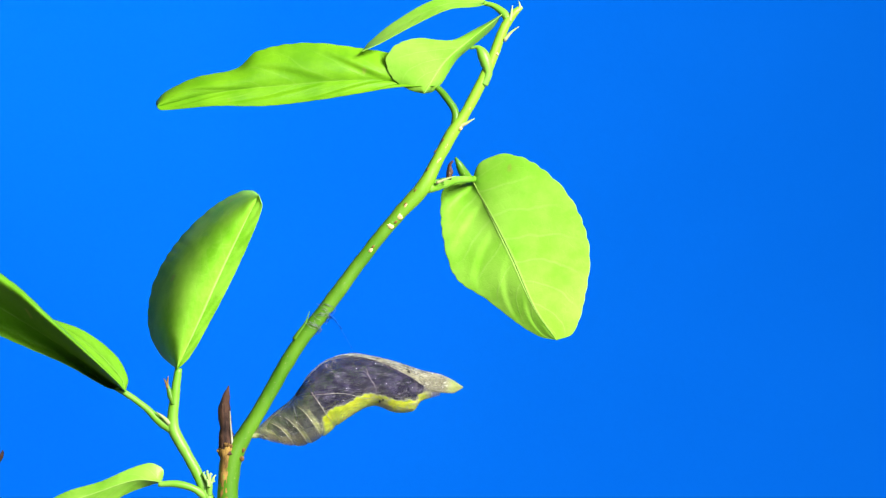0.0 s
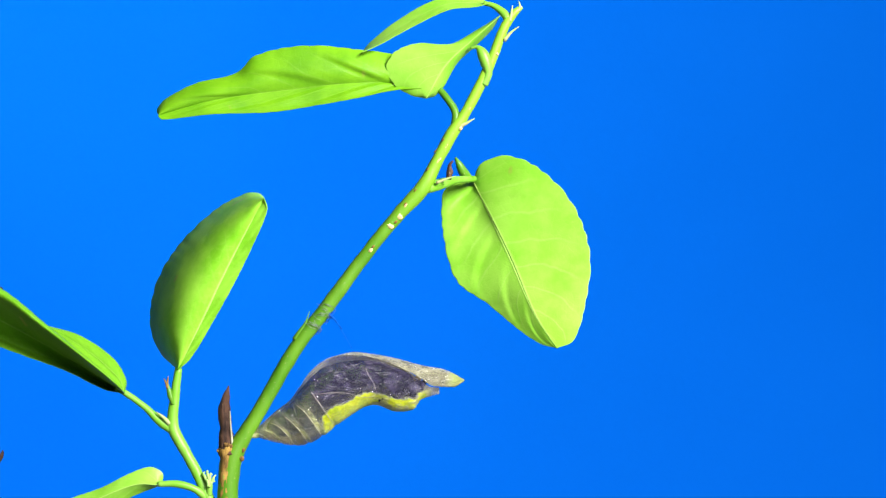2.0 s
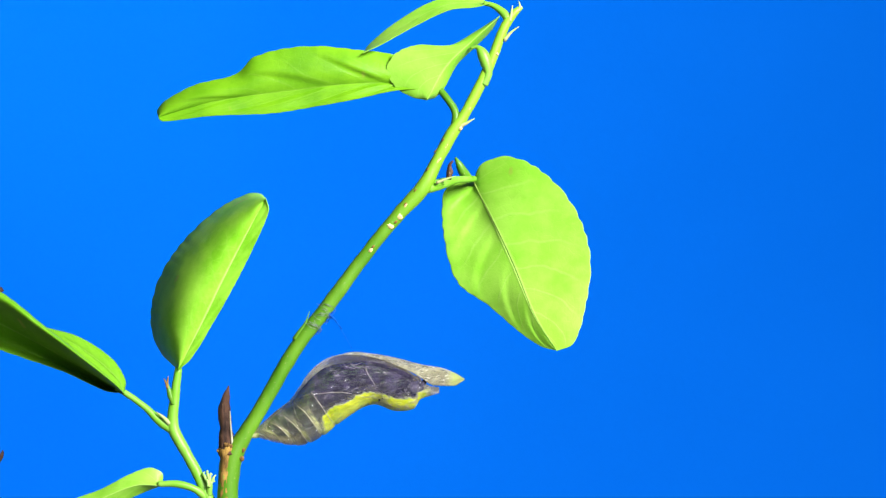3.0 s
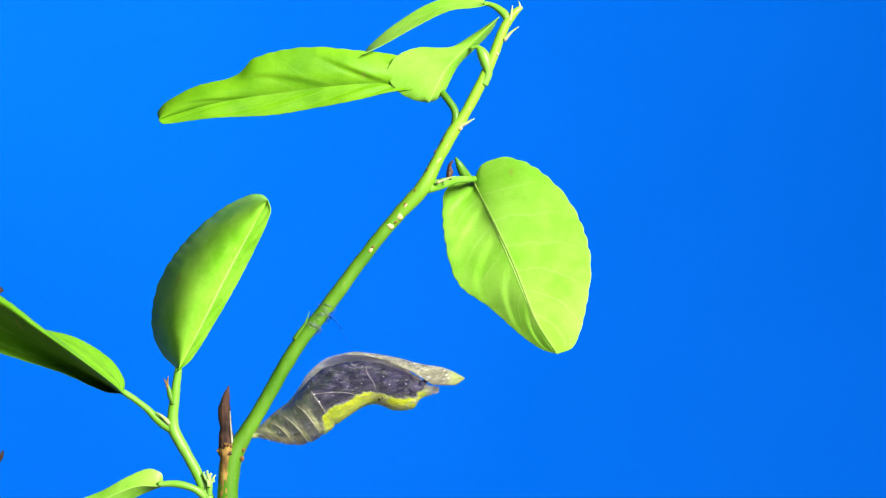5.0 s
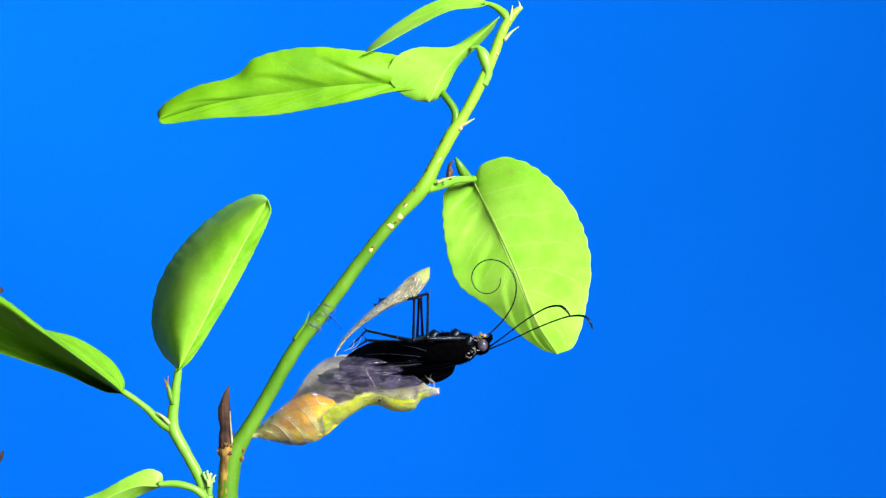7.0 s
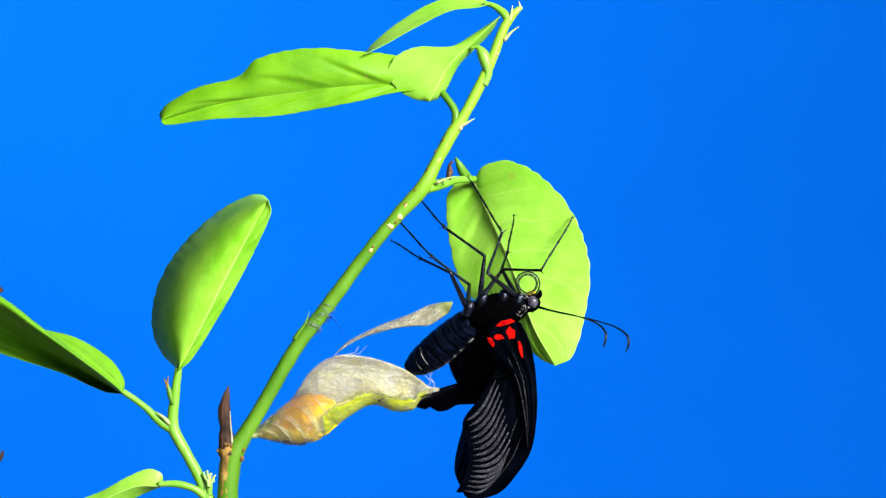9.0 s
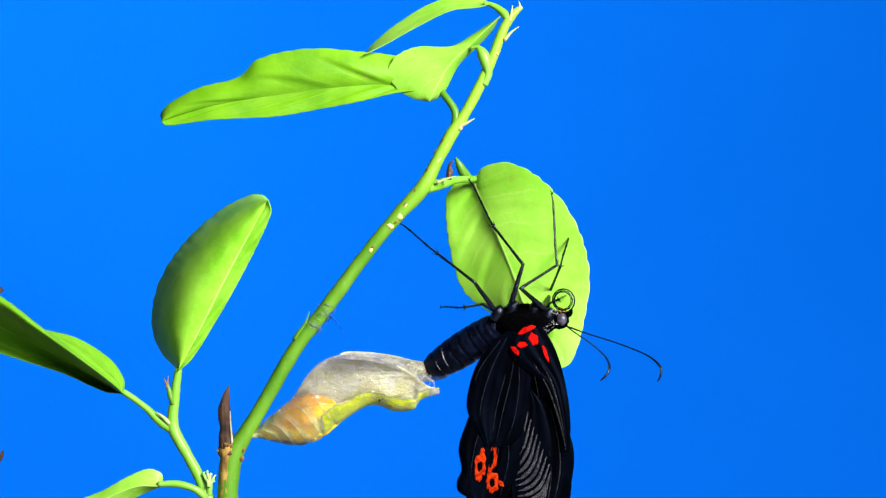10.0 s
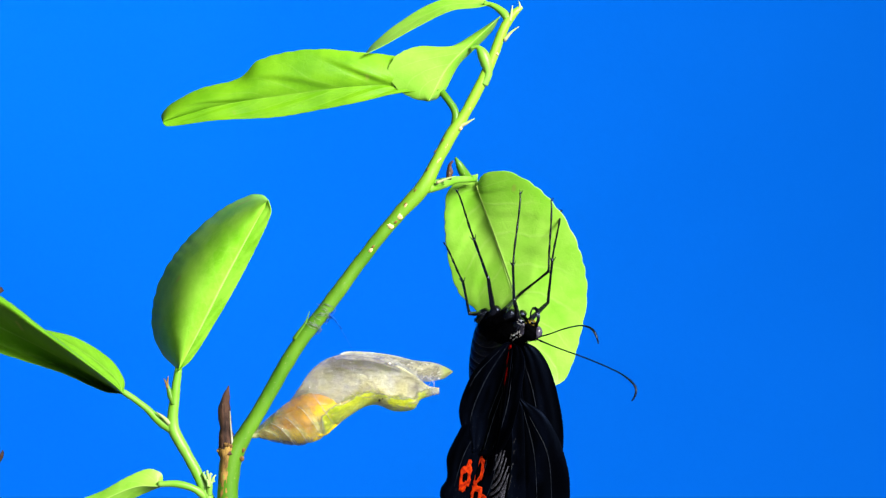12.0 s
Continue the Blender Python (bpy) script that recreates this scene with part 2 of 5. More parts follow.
CORK_BARK = streaked_material("corky_bark", (0.1, 0.055, 0.015), (0.3, 0.18, 0.04), (0.18, 0.28, 0.04))
PAPERY = plain_material("papery_scale", (0.3, 0.46, 0.14), (0.2, 0.38, 0.06), 900, 0.5, 0.6)
CORK = plain_material("tan_cork", (0.24, 0.13, 0.03), (0.1, 0.055, 0.015), 500, 0.8, 0.8, 0.2)
SCAR = plain_material("pale_scar", (0.62, 0.56, 0.3), (0.4, 0.28, 0.1), 900, 0.6, 0.5)
THORN = plain_material("dry_thorn", (0.24, 0.38, 0.1), (0.3, 0.3, 0.14), 800, 0.5, 0.3)
SILK = plain_material("silk", (0.2, 0.25, 0.2), (0.1, 0.13, 0.13), 2000, 0.5, 0.2)
# the same silk with shade put into its colour: a dark blue copy
SILK_SHADED = plain_material("shaded_silk", (0.004, 0.07, 0.36), (0.003, 0.03, 0.18), 2000, 0.7, 0.2, 0.02)
SHELL = shell_material()
PLATE = shell_material("pupal_back_plate", True)
FLUID = fluid_material()
RING_SKIN = plain_material("ring_skin", (0.36, 0.34, 0.26), (0.18, 0.15, 0.1), 700, 0.35, 0.4)
WING = wing_material()
DUST = dust_material("dusted_scales", (0.11, 0.11, 0.14), 0.48, 0.62)
DUST_FAINT = dust_material("faint_dusted_scales", (0.12, 0.13, 0.15), 0.55, 0.66)
VEIN = plain_material("wing_vein", (0.002, 0.003, 0.005), (0.011, 0.014, 0.022), 900, 0.4, 0.2, 0.1)
CUTICLE = plain_material("black_cuticle", (0.001, 0.001, 0.0015), (0.003, 0.0035, 0.007), 900, 0.26, 0.4, 0.35, tint=(0.6, 0.72, 1.0))
FUR = plain_material("black_fur", (0.0003, 0.0003, 0.0004), (0.0008, 0.0008, 0.0013), 1500, 0.7, 0.4, 0.004, 0.0)
BELLY = plain_material("blue_black_abdomen", (0.0005, 0.0008, 0.003), (0.003, 0.005, 0.016), 700, 0.34, 0.8, 0.12, tint=(0.4, 0.55, 1.0))
EYE = plain_material("grey_eye", (0.02, 0.018, 0.028), (0.07, 0.062, 0.09), 1200, 0.22, 0.1, 0.3)
PALE = plain_material("pale_scales", (0.4, 0.4, 0.4), (0.2, 0.2, 0.22), 1500, 0.6, 0.4)
RED = plain_material("red_scales", (0.42, 0.003, 0.001), (0.24, 0.001, 0.001), 1400, 0.75, 0.5, 0.03)
ORANGE = plain_material("orange_scales", (0.36, 0.022, 0.001), (0.16, 0.006, 0.001), 1400, 0.75, 0.5, 0.03)
GOLD = plain_material("golden_scales", (0.4, 0.3, 0.02), (0.3, 0.2, 0.02), 1400, 0.6, 0.5, 0.2)
PAPER = backdrop_material()
TABLE = plain_material("grey_table", (0.12, 0.12, 0.13), (0.16, 0.16, 0.17), 40, 0.6, 0.1)


# ---- mesh helpers ----
def part(name, bm, material, parent=None, label="", origin=None, thick=0.0):
    """Links a bmesh, given in world metres, as one mesh object whose pivot is origin."""
    origin = Vector(origin) if origin is not None else Vector()
    data = bpy.data.meshes.new(name)
    bm.transform(Matrix.Translation(-origin))
    bmesh.ops.recalc_face_normals(bm, faces=bm.faces)
    bm.to_mesh(data)
    bm.free()
    for poly in data.polygons:
        poly.use_smooth = True
    data.materials.append(material)
    ob = new(name, data)
    base = Vector()
    if parent is not None:
        ob.parent = parent
        up = parent
        while up is not None:
            base += up.location
            up = up.parent
    ob.location = origin - base
    if thick:
        mod = ob.modifiers.new("thickness", "SOLIDIFY")
        mod.thickness, mod.offset = thick, 0.0
    return tagged(ob, label)


def curve(points, s):
    """A smooth way through the points, s from 0 to 1 along the chord."""
    pts = [Vector(p) for p in points]
    marks = [0.0]
    for a, b in zip(pts, pts[1:]):
        marks.append(marks[-1] + (b - a).length)
    x = max(0.0, min(1.0, s)) * marks[-1]
    i = 0
    while i < len(pts) - 2 and x > marks[i + 1]:
        i += 1
    f = (x - marks[i]) / max(1e-9, marks[i + 1] - marks[i])
    a, b = pts[i], pts[i + 1]
    before = pts[i - 1] if i else a - (b - a)
    after = pts[i + 2] if i + 2 < len(pts) else b + (b - a)
    d0 = marks[i] - marks[i - 1] if i else marks[1]
    d1 = marks[i + 1] - marks[i]
    d2 = marks[i + 2] - marks[i + 1] if i + 2 < len(pts) else d1
    t0 = (b - before) * (d1 / max(1e-9, d0 + d1))
    t1 = (after - a) * (d1 / max(1e-9, d1 + d2))
    return a * (2 * f**3 - 3 * f**2 + 1) + t0 * (f**3 - 2 * f**2 + f) + b * (3 * f**2 - 2 * f**3) + t1 * (f**3 - f**2)


def tube(bm, points, sides=10, rows=24, lumps=0.0, seed=0):
    """A round limb through points (u, v, w, radius) of the plan sheet."""
    ring_before, mids = None, []
    for i in range(rows + 1):
        p = curve(points, i / rows)
        mids.append((at(p[0], p[1], p[2]), p[3] * U))
    for i, (c, r) in enumerate(mids):
        ahead = (mids[min(i + 1, rows)][0] - mids[max(i - 1, 0)][0]).normalized()
        x = ahead.cross(Vector((0, 1, 0.01))).normalized()
        y = ahead.cross(x)
        ring = []
        for j in range(sides):
            a = 2 * math.pi * j / sides
            d = x * math.cos(a) + y * math.sin(a)
            rr = r * (1 + lumps * noise.noise((c + d * r) * 900 + Vector((seed, 0, 0))))
            ring.append(bm.verts.new(c + d * rr))
        if ring_before:
            for j in range(sides):
                bm.faces.new((ring_before[j], ring_before[(j + 1) % sides], ring[(j + 1) % sides], ring[j]))
        else:
            bm.faces.new(ring)
        ring_before = ring
    bm.faces.new(ring_before)
    return bm


def limb(name, points, material, parent, label="", sides=10, rows=24, lumps=0.0, seed=0):
    p = points[0]
    return part(name, tube(bmesh.new(), points, sides, rows, lumps, seed), material, parent, label, at(p[0], p[1], p[2]))


def blob(bm, centre, radii, turn=0.0, lumps=0.0, rows=10, sides=14):
    """A lumpy rounded body on the plan sheet; turn in degrees, clockwise."""
    c = at(*centre)
    rot = Matrix.Rotation(radians(turn), 3, "Y")
    made = bmesh.ops.create_uvsphere(bm, u_segments=sides, v_segments=rows, radius=1.0)
    for v in made["verts"]:
        d = Vector((v.co.x * radii[0], v.co.y * radii[2], v.co.z * radii[1])) * U
        d *= 1 + lumps * noise.noise(v.co * 2.3 + c * 700)
        v.co = c + rot @ d
    return bm


def leaf(name, mid, left, right, depth, material, parent, label, pivot, teeth=0.02, thick=0.00014, wavy=1.0, ripple=1.0, halves=(-1, 1), fields=(6, 0.0)):
    """A leaf blade between its midrib and its two margins; depth(s, q) tells how far it lies from the plan sheet."""
    bm = bmesh.new()
    uv = bm.loops.layers.uv.new()
    rows, half = 120, 18
    across = [q for q in sorted([-1.0, -0.985, -0.02, 0.02, 0.985, 1.0] + [j / half for j in range(-half + 1, half)]) if halves[0] <= q <= halves[1]]
    grid, marks = [], {}
    for i in range(rows + 1):
        s = i / rows
        m, l, r = curve(mid, s), curve(left, s), curve(right, s)
        line = []
        for q in across:
            e = l if q < 0 else r
            tooth = 1 - teeth * (1 - abs(math.sin(s * 52 + 0.8 * math.sin(s * 23)))) * abs(q) ** 8
            p = m + (e - m) * (abs(q) * tooth)
            swell = ripple * math.sin(40 * (s - 0.22 * abs(q)) + 1.5 * math.sin(9 * s)) * abs(q) * (1 - abs(q) * 0.6) + wavy * 6 * noise.noise(Vector((p[0] * 0.012, p[1] * 0.012, len(name)))) * abs(q)
            f = 2 * math.pi * (fields[0] * (s - 0.3 * abs(q)) + 0.3 * math.sin(5 * s))
            swell += fields[1] * (math.sin(f) + 0.5 * math.sin(2 * f) + 0.25 * math.sin(3 * f)) * math.sin(math.pi * min(1.0, abs(q) * 1.05)) * (1 - s) ** 0.5
            v = bm.verts.new(at(p[0], p[1], depth(s, q) + swell))
            marks[v] = (s, q)
            line.append(v)
        grid.append(line)
    for a, b in zip(grid, grid[1:]):
        for j in range(len(across) - 1):
            f = bm.faces.new((a[j], a[j + 1], b[j + 1], b[j]))
            for loop in f.loops:
                loop[uv].uv = marks[loop.vert]
    return part(name, bm, material, parent, label, at(*pivot), thick)


def thing(name, place, label, category, group="", kind=""):
    ob = new(name)
    ob.empty_display_size = 0.01
    ob.location = place
    return tagged(ob, label, category, group, kind)


# ---- setting ----
def build_setting():
    bm = bmesh.new()
    # paper sweep: up the wall and out over the table behind the plant
    profile = [(0.22, 0.0), (0.34, 0.004), (0.40, 0.03), (0.43, 0.09), (0.44, 0.2), (0.44, 0.75)]
    rows = []
    for i in range(25):
        p = curve([(a, b, 0) for a, b in profile], i / 24)
        rows.append([bm.verts.new((x * 0.1, p[0], p[1] + 0.002)) for x in range(-9, 10)])
    for a, b in zip(rows, rows[1:]):
        for j in range(len(a) - 1):
            bm.faces.new((a[j], a[j + 1], b[j + 1], b[j]))
    tagged(part("backdrop", bm, PAPER, thick=0.002), "smooth bright blue paper backdrop behind the plant", "backdrop", kind="structure")
    bm = bmesh.new()
    bmesh.ops.create_cube(bm, size=1)
    bm.transform(Matrix.Translation((0, 0, -0.02)) @ Matrix.Diagonal((2.4, 2.4, 0.04, 1)))
    tagged(part("floor", bm, TABLE), "plain grey table top under the plant", "floor", kind="structure")


build_setting()


# ---- the citrus twig ----
def build_plant():
    foot = at(404, 2141, 0)
    foot.z = 0.0
    plant = thing("citrus_plant", foot, "young green citrus twig with thorns and bright lime leaves", "plant")
    limb("stem", [(404, 2125, 0, 20), (402, 1500, 2, 20), (400, 1000, 0, 19), (403, 870, 0, 18.5), (410, 812, 0, 19), (428, 778, 0, 15), (456, 733, 0, 13), (520, 622, 0, 13),
                  (575, 548, 0, 13), (655, 441, 0, 11.5), (700, 386, 0, 12), (750, 330, 0, 13.5), (772, 288, 0, 10.8), (800, 236, 0, 11.5), (818, 210, 0, 9.5), (848, 155, 0, 10), (868, 112, 0, 9),
                  (892, 50, 0, 8.5), (908, 26, 0, 7), (923, 12, 0, 4)], TWIG, plant, "green stem with pale scars", 14, 150, 0.1)
    return plant


plant = build_plant()


def on_plant():
    limb("side_stem", [(398, 1020, 0, 11), (385, 930, 4, 10.5), (368, 880, 6, 10.5), (346, 832, 6, 9.5), (320, 785, 6, 10), (306, 755, 6, 10.5), (310, 700, 6, 8.5), (316, 652, 6, 6.5)], TWIG_YOUNG, plant, "", 12, 60, 0.08, 3)
    limb("petiole", [(308, 762, 6, 9), (285, 748, 6, 8), (258, 722, 6, 6), (222, 696, 6, 5.5), (205, 688, 6, 4)], TWIG_YOUNG, plant, "", 10, 30, 0.05, 4)
    limb("petiole", [(368, 884, 6, 8), (345, 866, -4, 6.5), (315, 857, -8, 6.5), (280, 857, -10, 5)], TWIG_YOUNG, plant, "", 10, 24, 0.05, 5)
    limb("petiole", [(756, 332, 2, 11), (780, 326, 36, 10), (806, 319, 92, 7), (840, 317, 162, 6)], TWIG_YOUNG, plant, "", 10, 24, 0.08, 6)
    limb("petiole", [(806, 226, 0, 9), (806, 200, 4, 7), (792, 176, 12, 6.5), (772, 154, 22, 5.5), (752, 146, 24, 4)], TWIG, plant, "", 10, 24, 0.06, 7)
    limb("petiole", [(856, 150, -2, 8), (864, 130, -5, 7.5), (859, 108, -5, 11), (852, 92, -5, 9), (844, 84, -4, 4), (832, 86, -2, 2)], TWIG_YOUNG, plant, "pale winged leaf stalk", 10, 26, 0.06, 8)
    limb("petiole", [(899, 34, 0, 8), (890, 22, 4, 7), (872, 10, 8, 5), (856, 6, 10, 4)], TWIG_YOUNG, plant, "", 10, 20, 0.05, 9)
    # bud with a brown dried flap beside the leaf stalk
    limb("bud", [(833, 318, 148, 7), (820, 305, 136, 9), (812, 290, 128, 6), (806, 279, 128, 2)], TWIG, plant, "small green folded bud leaf", 8, 14, 0.1, 10)
    limb("dry_bud", [(794, 318, 10, 5), (796, 304, 8, 6), (796, 292, 8, 3), (802, 285, 8, 2)], BARK, plant, "withered brown bud scale", 8, 12, 0.4, 11)
    limb("bud", [(306, 716, 0, 4), (302, 702, -2, 5), (299, 690, -2, 4.4), (296, 678, -2, 2)], TWIG, plant, "small split green bud", 8, 12, 0.3, 12)
    for tip in ((290, 670, 0.8), (298, 666, 0.8)):
        limb("dry_bud", [(297, 688, -4, 2.4), (295 + 0.3 * (tip[0] - 294), 678, -4, 2.2), (tip[0], tip[1], -4, tip[2])], CORK, plant, "brown dried bud tip", 7, 8, 0.4, 12)
    limb("bud", [(370, 876, 2, 6), (371, 862, -2, 6), (370, 852, -2, 4.5)], TWIG_YOUNG, plant, "", 8, 10, 0.2, 13)
    for i, (u, v) in enumerate(((360, 836), (366, 832), (373, 836), (379, 842), (378, 850), (363, 844))):
        limb("bud_scale", [(369, 862, -5 - i, 2.6), (0.5 * (369 + u) + 2 * (i % 2), 0.5 * (860 + v), -7 - i % 3, 3.2), (u, v + 2, -6, 1.8), (u + 3, v - 1 + i % 3 * 3, -4, 1.0)], PAPERY, plant, "pale papery bud scale", 7, 12, 0.5, 13 + i)
    # thorns
    limb("thorn", [(524, 602, -2, 8), (531, 588, -4, 5), (541, 571, -6, 2.2), (548, 551, -6, 0.4)], TWIG, plant, "green thorn with a slender tip", 9, 14, 0.1, 18)
    for row in ([(810, 226, -4, 5), (826, 218, -8, 2.6), (840, 210, -9, 0.6)],
                [(892, 72, -3, 4.5), (904, 58, -6, 2.4), (919, 47, -7, 0.6)], [(902, 38, -4, 4), (905, 24, -6, 2.5), (907, 10, -6, 0.8)], [(918, 20, -2, 3), (920, 10, -3, 2), (918, 2, -3, 0.8)],
                [(300, 750, 0, 5), (288, 738, -3, 3), (276, 729, -4, 0.8)], [(772, 324, -2, 3.4), (790, 317, -4, 2), (806, 312, -5, 0.6)]):
        limb("thorn", row, THORN, plant, "sharp pale thorn", 7, 8)
    # the dead brown spike in the fork
    limb("dead_spike", [(402, 806, -6, 15), (400, 785, -4, 13), (399, 755, -4, 12), (397, 728, -4, 11), (400, 705, -4, 7), (405, 683, -4, 1)], BARK, plant, "dry dark brown dead shoot", 9, 26, 0.35, 14)
    limb("spike_edge", [(412, 797, -10, 2.4), (410, 775, -11, 2.0), (408, 750, -11, 1.6), (407, 728, -10, 0.8)], RING_SKIN, plant, "pale splintered edge of the dead shoot", 8, 22, 0.5, 17)
    limb("cork_strip", [(399, 950, -6, 11), (399, 880, -7, 11.5), (400, 840, -7, 11.5), (401, 815, -7, 12.5), (402, 798, -6, 14), (402, 787, -5, 12)], CORK_BARK, plant, "ochre corky strip down the stem", 14, 40, 0.22, 15)
    rng = random.Random(8)
    for i in range(9):
        u, r = 386 + 4.6 * i, rng.uniform(2.6, 4.4)
        v = 788 + rng.uniform(-3, 5) + 5 * abs(i - 4) / 4
        part("cork_knob", blob(bmesh.new(), (u, v, -8 - 8 * math.sin(0.39 * i)), (r, r * 0.9, r), 0, 0.6), CORK, plant, "", at(u, v, -12))
    for u, v, r in ((430, 796, 3.6), (428, 812, 4)):
        part("cork_knob", blob(bmesh.new(), (u, v, -10), (r, r * 1.2, r), 0, 0.5), CORK, plant, "", at(u, v, -10))
    # oval scars and scale specks on the stem
    for u, v, w, a, b in ((691, 401, -13, 8, 5), (707, 384, -13, 7, 6), (656, 443, -13, 4, 6), (718, 364, -13, 3, 7), (740, 341, -13, 3, 6), (790, 258, -11, 3, 9), (776, 284, -11, 3, 8),
                          (748, 330, -14, 3, 5), (778, 268, -10, 2, 6), (768, 290, -10, 2, 6), (815, 228, -11, 4, 4), (880, 96, -8, 4, 3), (832, 192, -9, 2, 4), (921, 14, -4, 3, 4)):
        part("scar", blob(bmesh.new(), (u, v, w * 0.8), (a * 0.8, b * 0.9, 2.2), 35, 0.5, 8, 12), SCAR, plant, "pale oval bark scar", at(u, v, w * 0.8))
    for u, v, a, b in ((717, 362, 2.4, 7), (700, 393, 3, 5), (660, 437, 2.5, 6), (735, 337, 2, 5), (757, 300, 1.6, 6), (770, 268, 1.6, 5), (784, 248, 1.6, 4)):
        part("scab", blob(bmesh.new(), (u, v, -10.5), (a * 0.8, b * 0.7, 1.6), 40, 0.6, 8, 12), CORK, plant, "rust-brown scab on the bark", at(u, v, -10.5))
    rng = random.Random(4)
    # fluff of silk round the stem where the girdle is tied
    for i in range(16):
        v0 = rng.uniform(540, 580)
        u0 = 575 - (v0 - 548) * 0.76
        a, b = rng.uniform(-15, -5), rng.uniform(6, 17)
        limb("silk_strand", [(u0 + a, v0 - 6 + rng.uniform(-8, 8), -6, 0.35), (u0, v0 + rng.uniform(-6, 4), -16, 0.4), (u0 + b, v0 + 8 + rng.uniform(-9, 9), -6, 0.35), (u0 + b * 0.6, v0 + 16, 6, 0.3)],
             SILK, plant, "", 4, 10)
    for p in (((580, 552, -4, 3), (588, 562, -4, 2.6), (594, 566, -4, 1.2)), ((586, 560, -4, 1.8), (592, 566, -4, 1.2), (605, 582, -4, 0.7)), ((588, 552, -4, 2), (585, 562, -4, 2), (580, 570, -4, 1))):
        limb("silk_strand", list(p), SILK_SHADED, plant, "", 5, 8)


on_plant()

LEAVES, FLAP = {}, []


def build_leaves():
    mid = [(836, 318), (870, 385), (905, 456), (945, 545), (985, 602)]
    left = [(836, 318), (800, 321), (781, 345), (783, 420), (806, 492), (860, 530), (922, 577), (958, 597), (985, 602)]
    right = [(836, 318), (850, 288), (895, 272), (950, 291), (1012, 352), (1044, 440), (1034, 535), (1014, 590), (985, 602)]
    sheet = lambda s, q: 164 - 237 * s + (44 * abs(q) if q < 0 else 8 * q) * min(1.0, (1 - s) * 3.2)
    pivot = (838, 317, 164)
    LEAVES["broad"] = (leaf("leaf", mid, left, right, sheet, LEAF_YOUNG, plant, "broad pale lime leaf folded along its midrib", pivot, wavy=0.7, ripple=0.2, halves=(0, 1), fields=(6, 0.7)), pivot)
    FLAP.append(leaf("leaf_half", mid, left, right, lambda s, q: sheet(s, q) + 12 * math.sin(3.14 * min(1.0, abs(q) * 1.1) ** 0.8) * math.exp(-((s - 0.24) / 0.17) ** 2), LEAF_YOUNG, LEAVES["broad"][0], "paler half of the leaf, bent back along the midrib", pivot, wavy=0.7, ripple=0.2, halves=(-1, 0), fields=(6, 1.7)))
    limb("midrib", [(*curve([(u, v, 0) for u, v in mid], i / 8)[:2], sheet(i / 8, 0) + 1.0, 1.7 - 1.2 * i / 8) for i in range(9)], RIB, LEAVES["broad"][0], "pale yellowish midrib", 8, 40)
    LEAVES["long"] = (leaf("leaf", [(770, 152), (650, 142), (500, 152), (380, 165), (278, 189)],
                           [(770, 152), (720, 104), (640, 86), (540, 76), (455, 91), (420, 121), (345, 138), (292, 164), (276, 182), (278, 189)],
                           [(770, 152), (700, 155), (640, 165), (560, 178), (470, 188), (380, 188), (320, 193), (284, 195), (278, 189)],
                           lambda s, q: 16 + (44 * q * q - 28 * abs(q) if q < 0 else -14 * q) + 18 * s, LEAF, plant, "long drooping lime green leaf seen from below", (772, 152, 16), ripple=0.3, fields=(4.5, 2.6)), (772, 152, 16))
    LEAVES["twisted"] = (leaf("leaf", [(888, 26), (835, 68), (788, 110), (750, 166)],
                              [(888, 26), (845, 50), (795, 73), (740, 68), (700, 80), (682, 106), (694, 138), (722, 158), (750, 166)],
                              [(888, 26), (872, 50), (836, 82), (810, 104), (796, 124), (782, 147), (766, 162), (750, 166)],
                              lambda s, q: -6 + 8 * s + (10 * abs(q) ** 1.5 if q < 0 else 22 * q ** 1.5), LEAF_YOUNG, plant, "small twisted glossy lime leaf", (880, 34, -4)), (880, 34, -4))
    LEAVES["top"] = (leaf("leaf", [(866, 6), (790, 8), (710, 46), (640, 92)], [(866, 6), (840, -6), (770, 0), (700, 38), (655, 74), (640, 92)],
                          [(866, 6), (842, 12), (795, 17), (735, 44), (675, 76), (640, 92)], lambda s, q: 20 - 18 * q, LEAF_YOUNG, plant,
                          "narrow curled pale green leaf seen edge-on", (866, 6, 12), wavy=0.15), (866, 6, 12))
    LEAVES["upright"] = (leaf("leaf", [(313, 654), (352, 572), (394, 478), (432, 398), (458, 346)],
                              [(313, 654), (280, 622), (262, 572), (272, 500), (312, 430), (372, 370), (424, 340), (448, 338), (458, 346)],
                              [(313, 654), (336, 632), (376, 562), (414, 488), (448, 412), (464, 366), (458, 346)],
                              lambda s, q: -4 + (130 * abs(q) ** 2 + 70 * abs(q) ** 4 - 34 * abs(q) if q < 0 else -8 * q), LEAF_UPRIGHT, plant, "upright dark green leaf rolled back at one side", (314, 655, 4), wavy=0.6), (314, 655, 4))
    LEAVES["low"] = (leaf("leaf", [(222, 693), (150, 640), (60, 580), (-60, 510), (-170, 460)],
                          [(222, 693), (205, 672), (160, 628), (95, 567), (20, 498), (-60, 455), (-170, 460)],
                          [(222, 693), (190, 686), (120, 647), (40, 612), (-40, 575), (-110, 530), (-170, 460)],
                          lambda s, q: 8 + 130 * s + (-112 * abs(q) + 50 * abs(q) ** 6 if q < 0 else 50 * q - 62 * q ** 4), LEAF_DARK, plant, "dark drooping leaf with a paler turned edge", (222, 694, 6), wavy=1.4), (222, 694, 6))
